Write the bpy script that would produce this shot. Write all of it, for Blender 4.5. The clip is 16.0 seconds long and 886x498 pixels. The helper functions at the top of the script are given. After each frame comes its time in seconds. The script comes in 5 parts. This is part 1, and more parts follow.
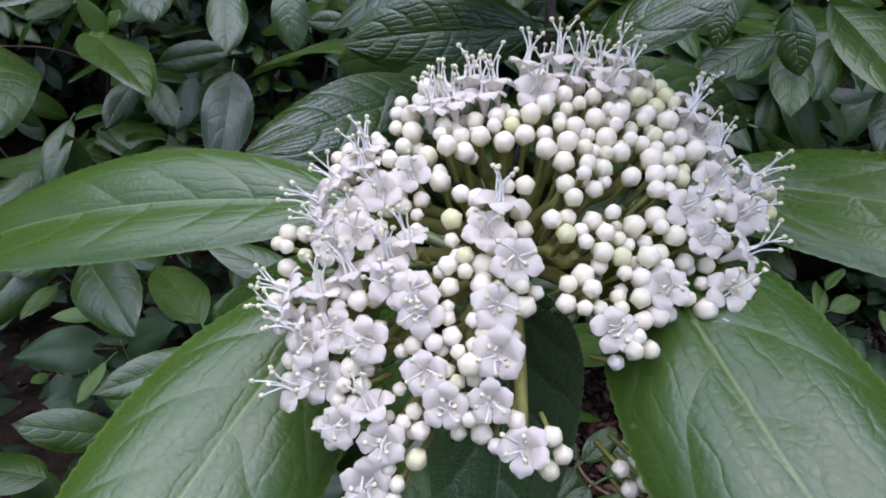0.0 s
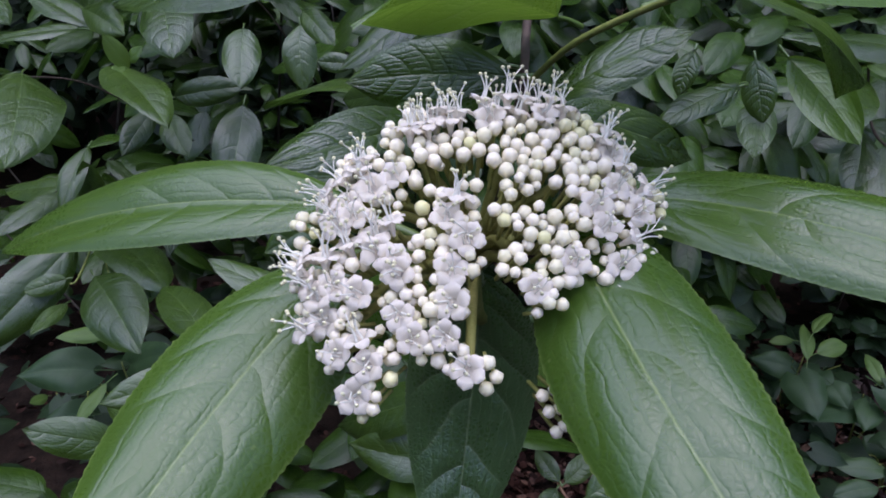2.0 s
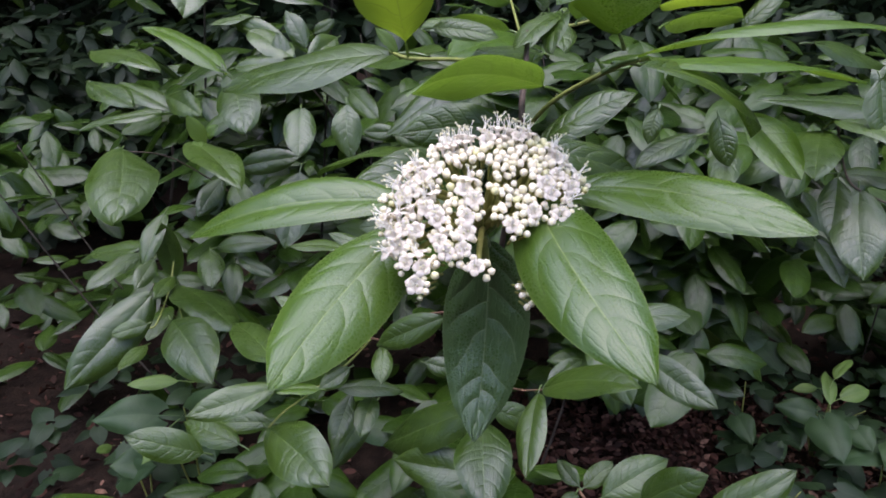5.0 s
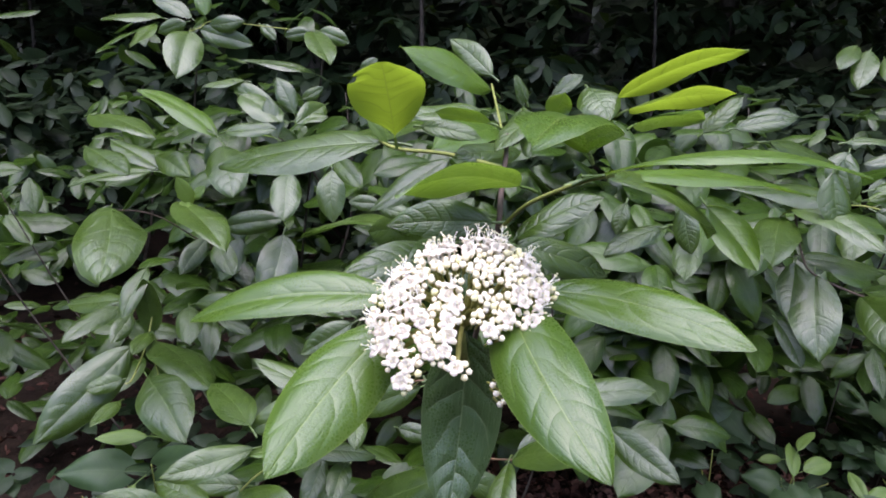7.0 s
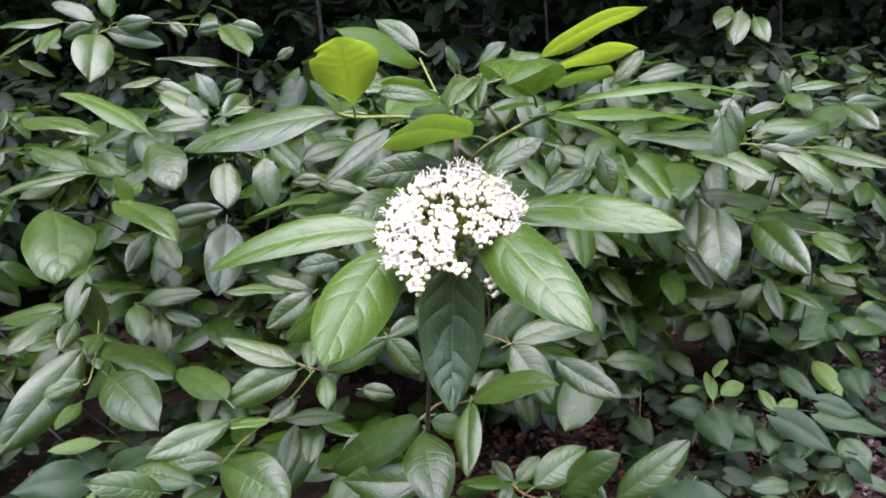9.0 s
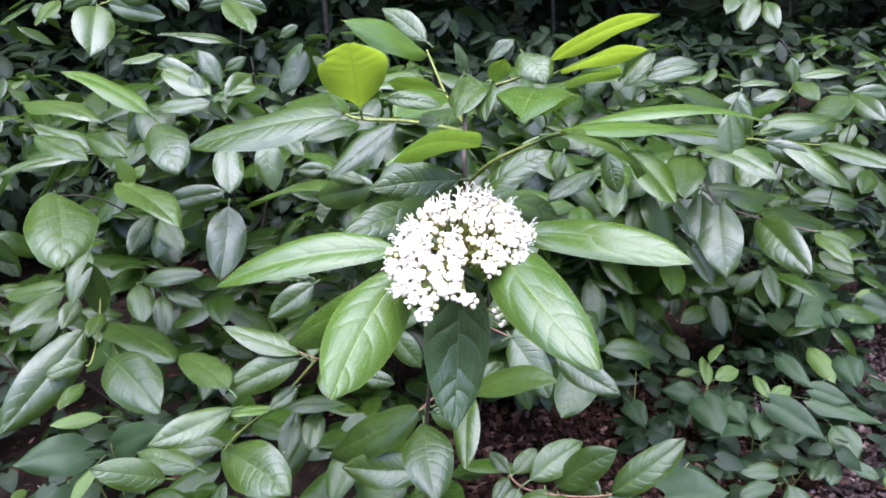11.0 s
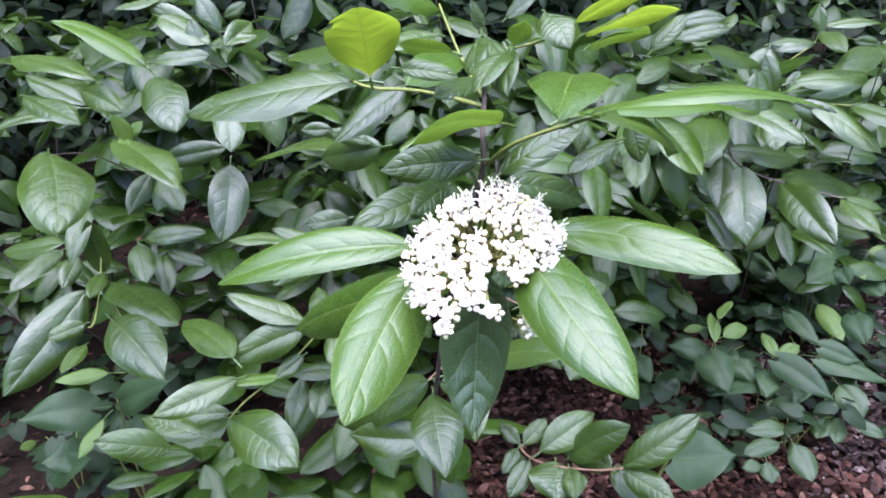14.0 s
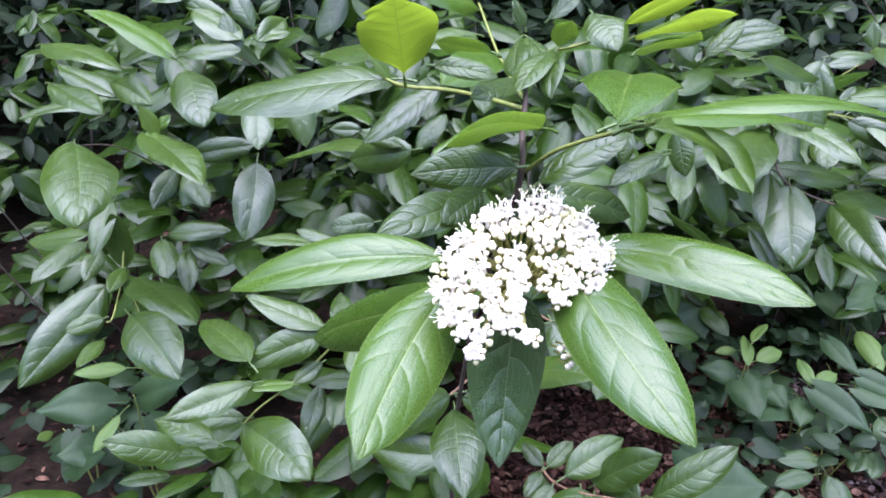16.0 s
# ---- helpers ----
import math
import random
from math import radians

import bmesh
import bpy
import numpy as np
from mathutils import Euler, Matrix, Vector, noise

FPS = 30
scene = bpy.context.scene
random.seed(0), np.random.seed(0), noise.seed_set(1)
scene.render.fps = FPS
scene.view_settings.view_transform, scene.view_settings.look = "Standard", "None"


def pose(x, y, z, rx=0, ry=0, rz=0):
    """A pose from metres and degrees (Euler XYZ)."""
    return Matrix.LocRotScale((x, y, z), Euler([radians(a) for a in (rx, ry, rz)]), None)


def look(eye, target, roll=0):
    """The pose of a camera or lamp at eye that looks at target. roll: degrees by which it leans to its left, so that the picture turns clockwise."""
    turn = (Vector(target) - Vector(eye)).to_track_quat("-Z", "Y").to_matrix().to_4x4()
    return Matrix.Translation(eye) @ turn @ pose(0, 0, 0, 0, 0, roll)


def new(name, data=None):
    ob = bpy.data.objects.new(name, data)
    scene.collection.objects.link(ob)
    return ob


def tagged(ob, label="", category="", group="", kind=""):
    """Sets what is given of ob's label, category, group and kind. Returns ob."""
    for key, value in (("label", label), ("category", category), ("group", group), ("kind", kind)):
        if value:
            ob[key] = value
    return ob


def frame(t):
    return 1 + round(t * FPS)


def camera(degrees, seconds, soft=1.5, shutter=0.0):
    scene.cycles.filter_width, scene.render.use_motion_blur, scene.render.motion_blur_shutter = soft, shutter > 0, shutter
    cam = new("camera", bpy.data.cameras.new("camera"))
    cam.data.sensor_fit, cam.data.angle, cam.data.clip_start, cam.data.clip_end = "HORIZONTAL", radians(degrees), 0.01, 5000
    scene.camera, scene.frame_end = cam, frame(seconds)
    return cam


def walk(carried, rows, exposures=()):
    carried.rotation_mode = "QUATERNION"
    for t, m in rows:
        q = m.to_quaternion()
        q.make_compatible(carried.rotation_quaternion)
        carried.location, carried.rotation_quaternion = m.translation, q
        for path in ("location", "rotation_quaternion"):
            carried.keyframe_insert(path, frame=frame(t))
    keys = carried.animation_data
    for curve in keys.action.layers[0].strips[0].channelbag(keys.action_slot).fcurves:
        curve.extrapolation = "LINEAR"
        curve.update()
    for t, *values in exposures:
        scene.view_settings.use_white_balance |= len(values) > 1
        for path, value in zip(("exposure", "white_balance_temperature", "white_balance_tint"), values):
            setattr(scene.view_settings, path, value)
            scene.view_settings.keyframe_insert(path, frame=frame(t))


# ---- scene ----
EXPOSURES = [(0.0, 0.98, 6500, 23), (2.0, 0.92, 6500, 23), (3.5, 0.95, 6850, 22), (4.7, 1.40, 7200, 23), (7.0, 1.92, 7350, 25), (9.2, 2.27, 7400, 26), (11.3, 2.56, 6700, 26), (16.0, 2.47, 6600, 24)]
cam = camera(65.60, 16.0, soft=1.8)
# seconds, eye, then degrees: yaw to the left, pitch up, roll
PATH = [
    (0, 0.0000, 0.0000, 0.9500, 0.00, -28.00, 0.00),
    (0.5, -0.0041, -0.0033, 0.9530, -0.80, -26.73, 1.62),
    (1, 0.0040, -0.0093, 0.9504, -1.28, -26.84, 1.35),
    (1.5, 0.0035, -0.0291, 0.9562, 0.11, -25.06, 0.82),
    (2, 0.0055, -0.0371, 0.9569, 0.01, -24.70, 1.54),
    (2.5, -0.0016, -0.0357, 0.9531, 0.83, -24.14, 2.00),
    (3, 0.0007, -0.0328, 0.9542, 0.88, -24.22, 1.10),
    (3.5, 0.0018, -0.0383, 0.9539, 1.51, -23.48, 0.40),
    (4, 0.0088, -0.0903, 0.9608, 2.09, -20.34, -0.16),
    (4.6, 0.0109, -0.1461, 0.9649, 2.89, -18.82, -0.86),
    (6.8, 0.0134, -0.1645, 0.9849, 2.98, -16.49, 2.30),
    (7, 0.0085, -0.1750, 0.9924, 0.99, -14.18, 1.99),
    (7.5, -0.0072, -0.1463, 0.9858, 0.56, -13.68, 3.03),
    (8, -0.0084, -0.1503, 0.9715, -3.41, -15.30, 0.26),
    (8.5, -0.0416, -0.2302, 0.9844, -5.46, -15.68, -0.18),
    (9, -0.0300, -0.2413, 0.9786, -6.32, -15.08, -2.21),
    (11.5, -0.0364, -0.2251, 1.0141, -6.68, -19.01, -0.45),
    (12, -0.0401, -0.2010, 1.0187, -7.59, -20.33, -0.68),
    (12.5, -0.0406, -0.1978, 1.0240, -7.56, -21.36, -0.64),
    (13, -0.0393, -0.1962, 1.0236, -7.00, -22.28, -0.10),
    (13.5, -0.0344, -0.1909, 1.0227, -6.99, -22.79, -0.07),
    (14, -0.0370, -0.1937, 1.0244, -6.01, -22.62, -0.59),
    (14.5, -0.0416, -0.1931, 1.0251, -5.67, -22.61, -0.67),
    (15, -0.0422, -0.1899, 1.0249, -5.63, -22.53, -0.59),
    (15.5, -0.0338, -0.1736, 1.0229, -3.85, -21.87, 0.67),
    (16, -0.0374, -0.1631, 1.0151, -3.73, -22.12, 1.02),
]


def eye_pose(x, y, z, yaw, pitch, roll):
    return pose(x, y, z, 0, 0, yaw) @ pose(0, 0, 0, 90 + pitch) @ pose(0, 0, 0, 0, 0, roll)


walk(cam, [(t, eye_pose(*row)) for t, *row in PATH], EXPOSURES)


# ---- light ----
world = bpy.data.worlds.new("sky")
scene.world = world
world.use_nodes = True
wn = world.node_tree.nodes
sky = wn.new("ShaderNodeTexSky")
sky.sky_type, sky.sun_disc = "NISHITA", False
sky.sun_elevation, sky.sun_rotation = radians(76), radians(180)
sky.air_density, sky.dust_density, sky.ozone_density = 1.0, 1.8, 1.2
wn["Background"].inputs["Strength"].default_value = 0.125
world.node_tree.links.new(sky.outputs["Color"], wn["Background"].inputs["Color"])
sun = new("sun", bpy.data.lights.new("sun", "SUN"))
sun.data.energy, sun.data.angle, sun.data.color = 1.5, radians(74), (0.80, 0.88, 1.0)
sun.matrix_world = look((-0.35, -0.95, 4.5), (0, 0, 0))


# ---- materials ----
def material(name, roughness=0.5, specular=0.5):
    m = bpy.data.materials.new(name)
    m.use_nodes = True
    b = m.node_tree.nodes["Principled BSDF"]
    b.inputs["Roughness"].default_value = roughness
    b.inputs["Specular IOR Level"].default_value = specular
    b.inputs["IOR"].default_value = 1.5
    return m, m.node_tree.nodes, m.node_tree.links, b


def maths(nodes, links, op, a, b=None, clamp=False):
    n = nodes.new("ShaderNodeMath")
    n.operation, n.use_clamp = op, clamp
    for i, v in enumerate((a, b)):
        if v is None:
            continue
        if isinstance(v, (int, float)):
            n.inputs[i].default_value = v
        else:
            links.new(v, n.inputs[i])
    return n.outputs[0]


def blend(nodes, links, fac, a, b):
    n = nodes.new("ShaderNodeMix")
    n.data_type = "RGBA"
    for sock, v in ((n.inputs[0], fac), (n.inputs[6], a), (n.inputs[7], b)):
        if isinstance(v, tuple):
            sock.default_value = (*v, 1)
        elif isinstance(v, (int, float)):
            sock.default_value = v
        else:
            links.new(v, sock)
    return n.outputs[2]


def grain(nodes, links, scale, detail=4.0, coords=None):
    n = nodes.new("ShaderNodeTexNoise")
    n.inputs["Scale"].default_value, n.inputs["Detail"].default_value = scale, detail
    if coords is not None:
        links.new(coords, n.inputs["Vector"])
    return n.outputs["Fac"]


def ramp(nodes, links, fac, *stops):
    n = nodes.new("ShaderNodeValToRGB")
    e = n.color_ramp.elements
    while len(e) < len(stops):
        e.new(0.5)
    for el, (p, c) in zip(e, stops):
        el.position, el.color = p, (*c, 1) if isinstance(c, tuple) else (c, c, c, 1)
    links.new(fac, n.inputs[0])
    return n.outputs[0]


def leaf_material(name, dark, light, vein, through_colour, roughness, thin, pairs=8.0, specular=0.5, relief=1.0, island=False, vein_show=0.2, rungs=6.0, pebble=1.0):
    """A leaf: veins run on the leaf's own coordinates (across 0 to 1, along 0 to 1)."""
    m, nodes, links, b = material(name, roughness, specular)
    # This tint puts the sky's bluish sheen into the leaf's own reflection.
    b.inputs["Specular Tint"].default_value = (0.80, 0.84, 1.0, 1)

    def calc(op, p, q=None, clamp=False):
        return maths(nodes, links, op, p, q, clamp)

    uv = nodes.new("ShaderNodeUVMap")
    xyz = nodes.new("ShaderNodeSeparateXYZ")
    links.new(uv.outputs[0], xyz.inputs[0])
    here = nodes.new("ShaderNodeTexCoord").outputs["Object"]
    info = nodes.new("ShaderNodeNewGeometry" if island else "ShaderNodeObjectInfo")
    rnd = info.outputs["Random Per Island"] if island else info.outputs["Random"]
    side = calc("ABSOLUTE", calc("SUBTRACT", xyz.outputs[0], 0.5))
    other = calc("GREATER_THAN", xyz.outputs[0], 0.5)
    # side veins leave the midrib nearly square and sweep towards the tip
    along = calc("SUBTRACT", calc("MULTIPLY", xyz.outputs[1], pairs), calc("MULTIPLY", calc("POWER", side, 1.5), 3.8))
    along = calc("ADD", along, calc("MULTIPLY", calc("SUBTRACT", grain(nodes, links, 70.0, 2.0, here), 0.5), 0.4))
    along = calc("ADD", along, calc("MULTIPLY", other, 0.42))
    saw = calc("MULTIPLY", calc("ABSOLUTE", calc("SUBTRACT", calc("FRACT", along), 0.5)), 2.0)
    inner = ramp(nodes, links, side, (0.0, 1.0), (0.36, 0.9), (0.48, 0.0))
    pillow = calc("SUBTRACT", 1.0, calc("POWER", calc("SUBTRACT", 1.0, saw, True), 3.6))
    # finer veins cross from one side vein to the next
    cell = calc("ADD", calc("FLOOR", calc("ADD", along, 0.5)), calc("MULTIPLY", other, 31.7))
    hashed = nodes.new("ShaderNodeTexWhiteNoise")
    hashed.noise_dimensions = "1D"
    links.new(calc("ADD", cell, calc("MULTIPLY", rnd, 57.0)), hashed.inputs["W"])
    rung = calc("ADD", calc("MULTIPLY", side, rungs * 2), calc("MULTIPLY", hashed.outputs["Value"], 5.0))
    rung = calc("ADD", rung, calc("MULTIPLY", calc("SUBTRACT", grain(nodes, links, 160.0, 3.0, here), 0.5), 1.1))
    step = calc("MULTIPLY", calc("ABSOLUTE", calc("SUBTRACT", calc("FRACT", rung), 0.5)), 2.0)
    cushion = calc("SUBTRACT", 1.0, calc("POWER", calc("SUBTRACT", 1.0, step, True), 4.0))
    net = nodes.new("ShaderNodeTexVoronoi")
    net.feature, net.inputs["Scale"].default_value = "DISTANCE_TO_EDGE", 620.0
    links.new(here, net.inputs["Vector"])
    cells = ramp(nodes, links, net.outputs["Distance"], (0.0, 0.0), (0.25, 1.0))
    # colour: mottled blade, pale midrib and margin, faint side veins
    mott = ramp(nodes, links, grain(nodes, links, 55.0, 5.0, here), (0.35, 0.0), (0.7, 1.0))
    mott = calc("ADD", calc("MULTIPLY", mott, 0.35), calc("MULTIPLY", rnd, 0.65))
    col = blend(nodes, links, mott, dark, light)
    rib = ramp(nodes, links, side, (0.004, 0.9), (0.012, 0.0))
    rib = calc("MAXIMUM", rib, ramp(nodes, links, side, (0.482, 0.0), (0.5, 0.6)))
    lateral = calc("MULTIPLY", ramp(nodes, links, saw, (0.02, 1.0), (0.10, 0.0)), inner)
    fine = calc("MULTIPLY", ramp(nodes, links, step, (0.03, 0.35), (0.16, 0.0)), inner)
    lines = calc("MAXIMUM", rib, calc("MULTIPLY", calc("MAXIMUM", lateral, fine), vein_show))
    col = blend(nodes, links, calc("MULTIPLY", lines, 0.75), col, vein)
    # a few pale specks and dull scars
    speck = ramp(nodes, links, grain(nodes, links, 260.0, 2.0, here), (0.74, 0.0), (0.78, 0.5))
    col = blend(nodes, links, speck, col, vein)
    links.new(col, b.inputs["Base Color"])
    rough = calc("ADD", calc("MULTIPLY", grain(nodes, links, 45.0, 5.0, here), 0.22), roughness - 0.11)
    rough = calc("ADD", rough, calc("MULTIPLY", calc("SUBTRACT", 1.0, cells), 0.06))
    links.new(rough, b.inputs["Roughness"])
    height = calc("MULTIPLY", calc("MULTIPLY", pillow, inner), 0.25 * relief)
    height = calc("ADD", height, calc("MULTIPLY", calc("MULTIPLY", calc("MULTIPLY", pillow, cushion), inner), 0.15 * relief))
    height = calc("SUBTRACT", height, calc("MULTIPLY", ramp(nodes, links, side, (0.0, 0.8), (0.02, 0.35), (0.06, 0.0)), 0.4 * relief))
    height = calc("ADD", height, calc("MULTIPLY", cells, 0.07 * relief * pebble))
    height = calc("ADD", height, calc("MULTIPLY", grain(nodes, links, 140.0, 4.0, here), 0.30 * relief * pebble))
    height = calc("ADD", height, calc("MULTIPLY", grain(nodes, links, 480.0, 2.0, here), 0.15 * relief * pebble))
    bump = nodes.new("ShaderNodeBump")
    bump.inputs["Strength"].default_value, bump.inputs["Distance"].default_value = 0.8, 0.0009
    links.new(height, bump.inputs["Height"])
    links.new(bump.outputs[0], b.inputs["Normal"])
    glow = nodes.new("ShaderNodeBsdfTranslucent")
    links.new(blend(nodes, links, calc("MULTIPLY", calc("MAXIMUM", lateral, rib), 0.55), through_colour, tuple(c * 0.35 for c in through_colour)), glow.inputs[0])
    mix = nodes.new("ShaderNodeMixShader")
    mix.inputs[0].default_value = thin
    links.new(b.outputs[0], mix.inputs[1])
    links.new(glow.outputs[0], mix.inputs[2])
    links.new(mix.outputs[0], nodes["Material Output"].inputs[0])
    return m


def plain_material(name, low, high, scale, roughness=0.6, bump_depth=0.0005, specular=0.4, detail=5.0):
    m, nodes, links, b = material(name, roughness, specular)
    tc = nodes.new("ShaderNodeTexCoord").outputs["Object"]
    g = grain(nodes, links, scale, detail, tc)
    links.new(ramp(nodes, links, g, (0.3, low), (0.72, high)), b.inputs["Base Color"])
    bump = nodes.new("ShaderNodeBump")
    bump.inputs["Strength"].default_value, bump.inputs["Distance"].default_value = 0.7, bump_depth
    links.new(grain(nodes, links, scale * 3, 4.0, tc), bump.inputs["Height"])
    links.new(bump.outputs[0], b.inputs["Normal"])
    return m


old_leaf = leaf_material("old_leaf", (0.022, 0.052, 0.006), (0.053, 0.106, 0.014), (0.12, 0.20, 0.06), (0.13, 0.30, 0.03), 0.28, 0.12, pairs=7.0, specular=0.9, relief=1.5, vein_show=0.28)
young_leaf = leaf_material("young_leaf", (0.052, 0.122, 0.012), (0.080, 0.166, 0.020), (0.15, 0.25, 0.07), (0.22, 0.42, 0.04), 0.28, 0.28, pairs=7.0, specular=0.85, relief=1.0, vein_show=0.25)
tender_leaf = leaf_material("tender_leaf", (0.085, 0.150, 0.012), (0.110, 0.185, 0.018), (0.13, 0.20, 0.05), (0.33, 0.52, 0.04), 0.36, 0.45, pairs=7.0, specular=0.6, relief=0.9, vein_show=0.3)
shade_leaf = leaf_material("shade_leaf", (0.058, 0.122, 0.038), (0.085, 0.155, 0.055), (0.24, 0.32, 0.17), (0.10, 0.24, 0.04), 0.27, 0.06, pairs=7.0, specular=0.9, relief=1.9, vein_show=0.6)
# Darker copy of old_leaf: shade behind the front leaves is put into its colour.
shaded_fill_leaf = leaf_material("shaded_fill_leaf", (0.010, 0.030, 0.003), (0.036, 0.084, 0.009), (0.07, 0.12, 0.04), (0.10, 0.24, 0.03), 0.29, 0.10, pairs=6.0, specular=0.5, relief=1.35, island=True)
# These dark greens carry the shade of the woods in the leaf colour.
shaded_far_leaf = leaf_material("shaded_far_leaf", (0.008, 0.018, 0.007), (0.020, 0.042, 0.016), (0.04, 0.07, 0.03), (0.06, 0.13, 0.02), 0.5, 0.12, specular=0.3, island=True)
herb_leaf = leaf_material("herb_leaf", (0.018, 0.049, 0.020), (0.045, 0.094, 0.035), (0.08, 0.15, 0.06), (0.12, 0.28, 0.05), 0.46, 0.22, pairs=4.0, specular=0.4, relief=0.6)
seedling_leaf = leaf_material("seedling_leaf", (0.020, 0.050, 0.016), (0.045, 0.090, 0.028), (0.10, 0.15, 0.06), (0.10, 0.22, 0.03), 0.40, 0.14, pairs=6.0, specular=0.5)
# Half as bright as herb_leaf: low-down shade is painted into these greens.
shaded_herb_fill = leaf_material("shaded_herb_fill", (0.008, 0.023, 0.009), (0.021, 0.046, 0.017), (0.06, 0.11, 0.05), (0.10, 0.22, 0.05), 0.5, 0.16, pairs=4.0, specular=0.3, relief=0.5, island=True)
shoot_leaf = leaf_material("shoot_leaf", (0.070, 0.14, 0.030), (0.11, 0.20, 0.045), (0.16, 0.26, 0.08), (0.24, 0.40, 0.06), 0.5, 0.25, pairs=4.0, relief=0.5, vein_show=0.15)
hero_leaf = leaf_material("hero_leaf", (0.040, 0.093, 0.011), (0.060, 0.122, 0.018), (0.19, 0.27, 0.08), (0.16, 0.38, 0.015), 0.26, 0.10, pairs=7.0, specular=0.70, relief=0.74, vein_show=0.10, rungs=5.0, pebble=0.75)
petal_white, pn, pl, pb = material("petal_white", 0.55, 0.3)
pcol = ramp(pn, pl, grain(pn, pl, 8.0), (0.3, (0.83, 0.78, 0.71)), (0.7, (0.88, 0.83, 0.77)))
pl.new(pcol, pb.inputs["Base Color"])
pb.inputs["Subsurface Weight"].default_value = 0.25
pb.inputs["Subsurface Radius"].default_value = (0.002, 0.002, 0.0015)
pb.inputs["Subsurface Scale"].default_value = 1.0
pglow = pn.new("ShaderNodeBsdfTranslucent")
pglow.inputs[0].default_value = (0.94, 0.90, 0.83, 1)
pmix = pn.new("ShaderNodeMixShader")
pmix.inputs[0].default_value = 0.34
pl.new(pb.outputs[0], pmix.inputs[1])
pl.new(pglow.outputs[0], pmix.inputs[2])
pl.new(pmix.outputs[0], pn["Material Output"].inputs[0])
bud_cream, bn, bl, bb = material("bud_cream", 0.5, 0.35)
binfo = bn.new("ShaderNodeObjectInfo")
btop = ramp(bn, bl, binfo.outputs["Random"], (0.0, (0.66, 0.66, 0.38)), (0.12, (0.76, 0.73, 0.56)), (0.5, (0.84, 0.78, 0.62)), (1.0, (0.87, 0.80, 0.68)))
bxyz = bn.new("ShaderNodeSeparateXYZ")
bl.new(bn.new("ShaderNodeTexCoord").outputs["Object"], bxyz.inputs[0])
blow = ramp(bn, bl, maths(bn, bl, "ADD", maths(bn, bl, "MULTIPLY", bxyz.outputs[2], 260.0), 0.5), (0.08, 0.7), (0.42, 0.0))
bl.new(blend(bn, bl, blow, btop, (0.56, 0.57, 0.28)), bb.inputs["Base Color"])
bb.inputs["Subsurface Weight"].default_value = 0.55
bb.inputs["Subsurface Radius"].default_value = (0.0025, 0.0024, 0.0018)
bb.inputs["Subsurface Scale"].default_value = 1.0
anther_cream = plain_material("anther_cream", (0.70, 0.69, 0.44), (0.86, 0.84, 0.64), 900.0)
filament_white = plain_material("filament_white", (0.86, 0.87, 0.80), (0.92, 0.92, 0.88), 500.0)
ray_olive = plain_material("ray_olive", (0.24, 0.26, 0.07), (0.38, 0.36, 0.13), 300.0)
twig_green = plain_material("twig_green", (0.16, 0.21, 0.05), (0.27, 0.30, 0.09), 200.0)
twig_red = plain_material("twig_red", (0.16, 0.08, 0.06), (0.28, 0.17, 0.11), 200.0)
twig_brown = plain_material("twig_brown", (0.06, 0.045, 0.038), (0.15, 0.11, 0.095), 120.0, 0.75, 0.0008)
far_bark = plain_material("far_bark", (0.025, 0.022, 0.020), (0.09, 0.08, 0.07), 20.0, 0.9, 0.01, 0.15)
soil = plain_material("soil", (0.011, 0.008, 0.007), (0.030, 0.020, 0.016), 35.0, 0.9, 0.006, 0.08)
litter_brown, ln, ll, lb = material("litter_brown", 0.7, 0.15)
lrnd = ln.new("ShaderNodeNewGeometry").outputs["Random Per Island"]
ltc = ln.new("ShaderNodeTexCoord").outputs["Object"]
lcol = ramp(ln, ll, lrnd, (0.0, (0.014, 0.006, 0.005)), (0.5, (0.055, 0.022, 0.017)), (0.85, (0.115, 0.052, 0.040)), (1.0, (0.26, 0.15, 0.115)))
ll.new(blend(ln, ll, ramp(ln, ll, grain(ln, ll, 120.0, 4.0, ltc), (0.35, 0.0), (0.65, 0.6)), lcol, (0.02, 0.012, 0.010)), lb.inputs["Base Color"])
chip_grey, kn, kl, kb = material("chip_grey", 0.8, 0.12)
krnd = kn.new("ShaderNodeNewGeometry").outputs["Random Per Island"]
kcol = ramp(kn, kl, krnd, (0.0, (0.025, 0.016, 0.016)), (0.5, (0.068, 0.046, 0.047)), (0.85, (0.145, 0.104, 0.106)), (1.0, (0.28, 0.22, 0.22)))
ktc = kn.new("ShaderNodeTexCoord").outputs["Object"]
kl.new(blend(kn, kl, ramp(kn, kl, grain(kn, kl, 160.0, 4.0, ktc), (0.4, 0.0), (0.7, 0.6)), kcol, (0.03, 0.02, 0.02)), kb.inputs["Base Color"])
# Near-black: the shade of the distant woods is put into this colour.
shaded_far_green = plain_material("shaded_far_green", (0.0015, 0.003, 0.0015), (0.010, 0.018, 0.008), 2.6, 0.8, 0.05, 0.08)


# ---- shaping ----
def mesh_of(name, verts, faces, mat, uvs=None, smooth=True):
    me = bpy.data.meshes.new(name)
    me.from_pydata([tuple(v) for v in verts], [], faces)
    me.materials.append(mat)
    if uvs is not None:
        layer = me.uv_layers.new(name="UVMap")
        idx = np.empty(len(me.loops), dtype=np.int32)
        me.loops.foreach_get("vertex_index", idx)
        layer.data.foreach_set("uv", np.asarray(uvs, float)[idx].ravel())
    if smooth:
        me.polygons.foreach_set("use_smooth", [True] * len(me.polygons))
    return me


def part_of(name, me, parent, label=""):
    ob = new(name, me)
    if parent is not None:
        ob.parent = parent
    return tagged(ob, label) if label else ob


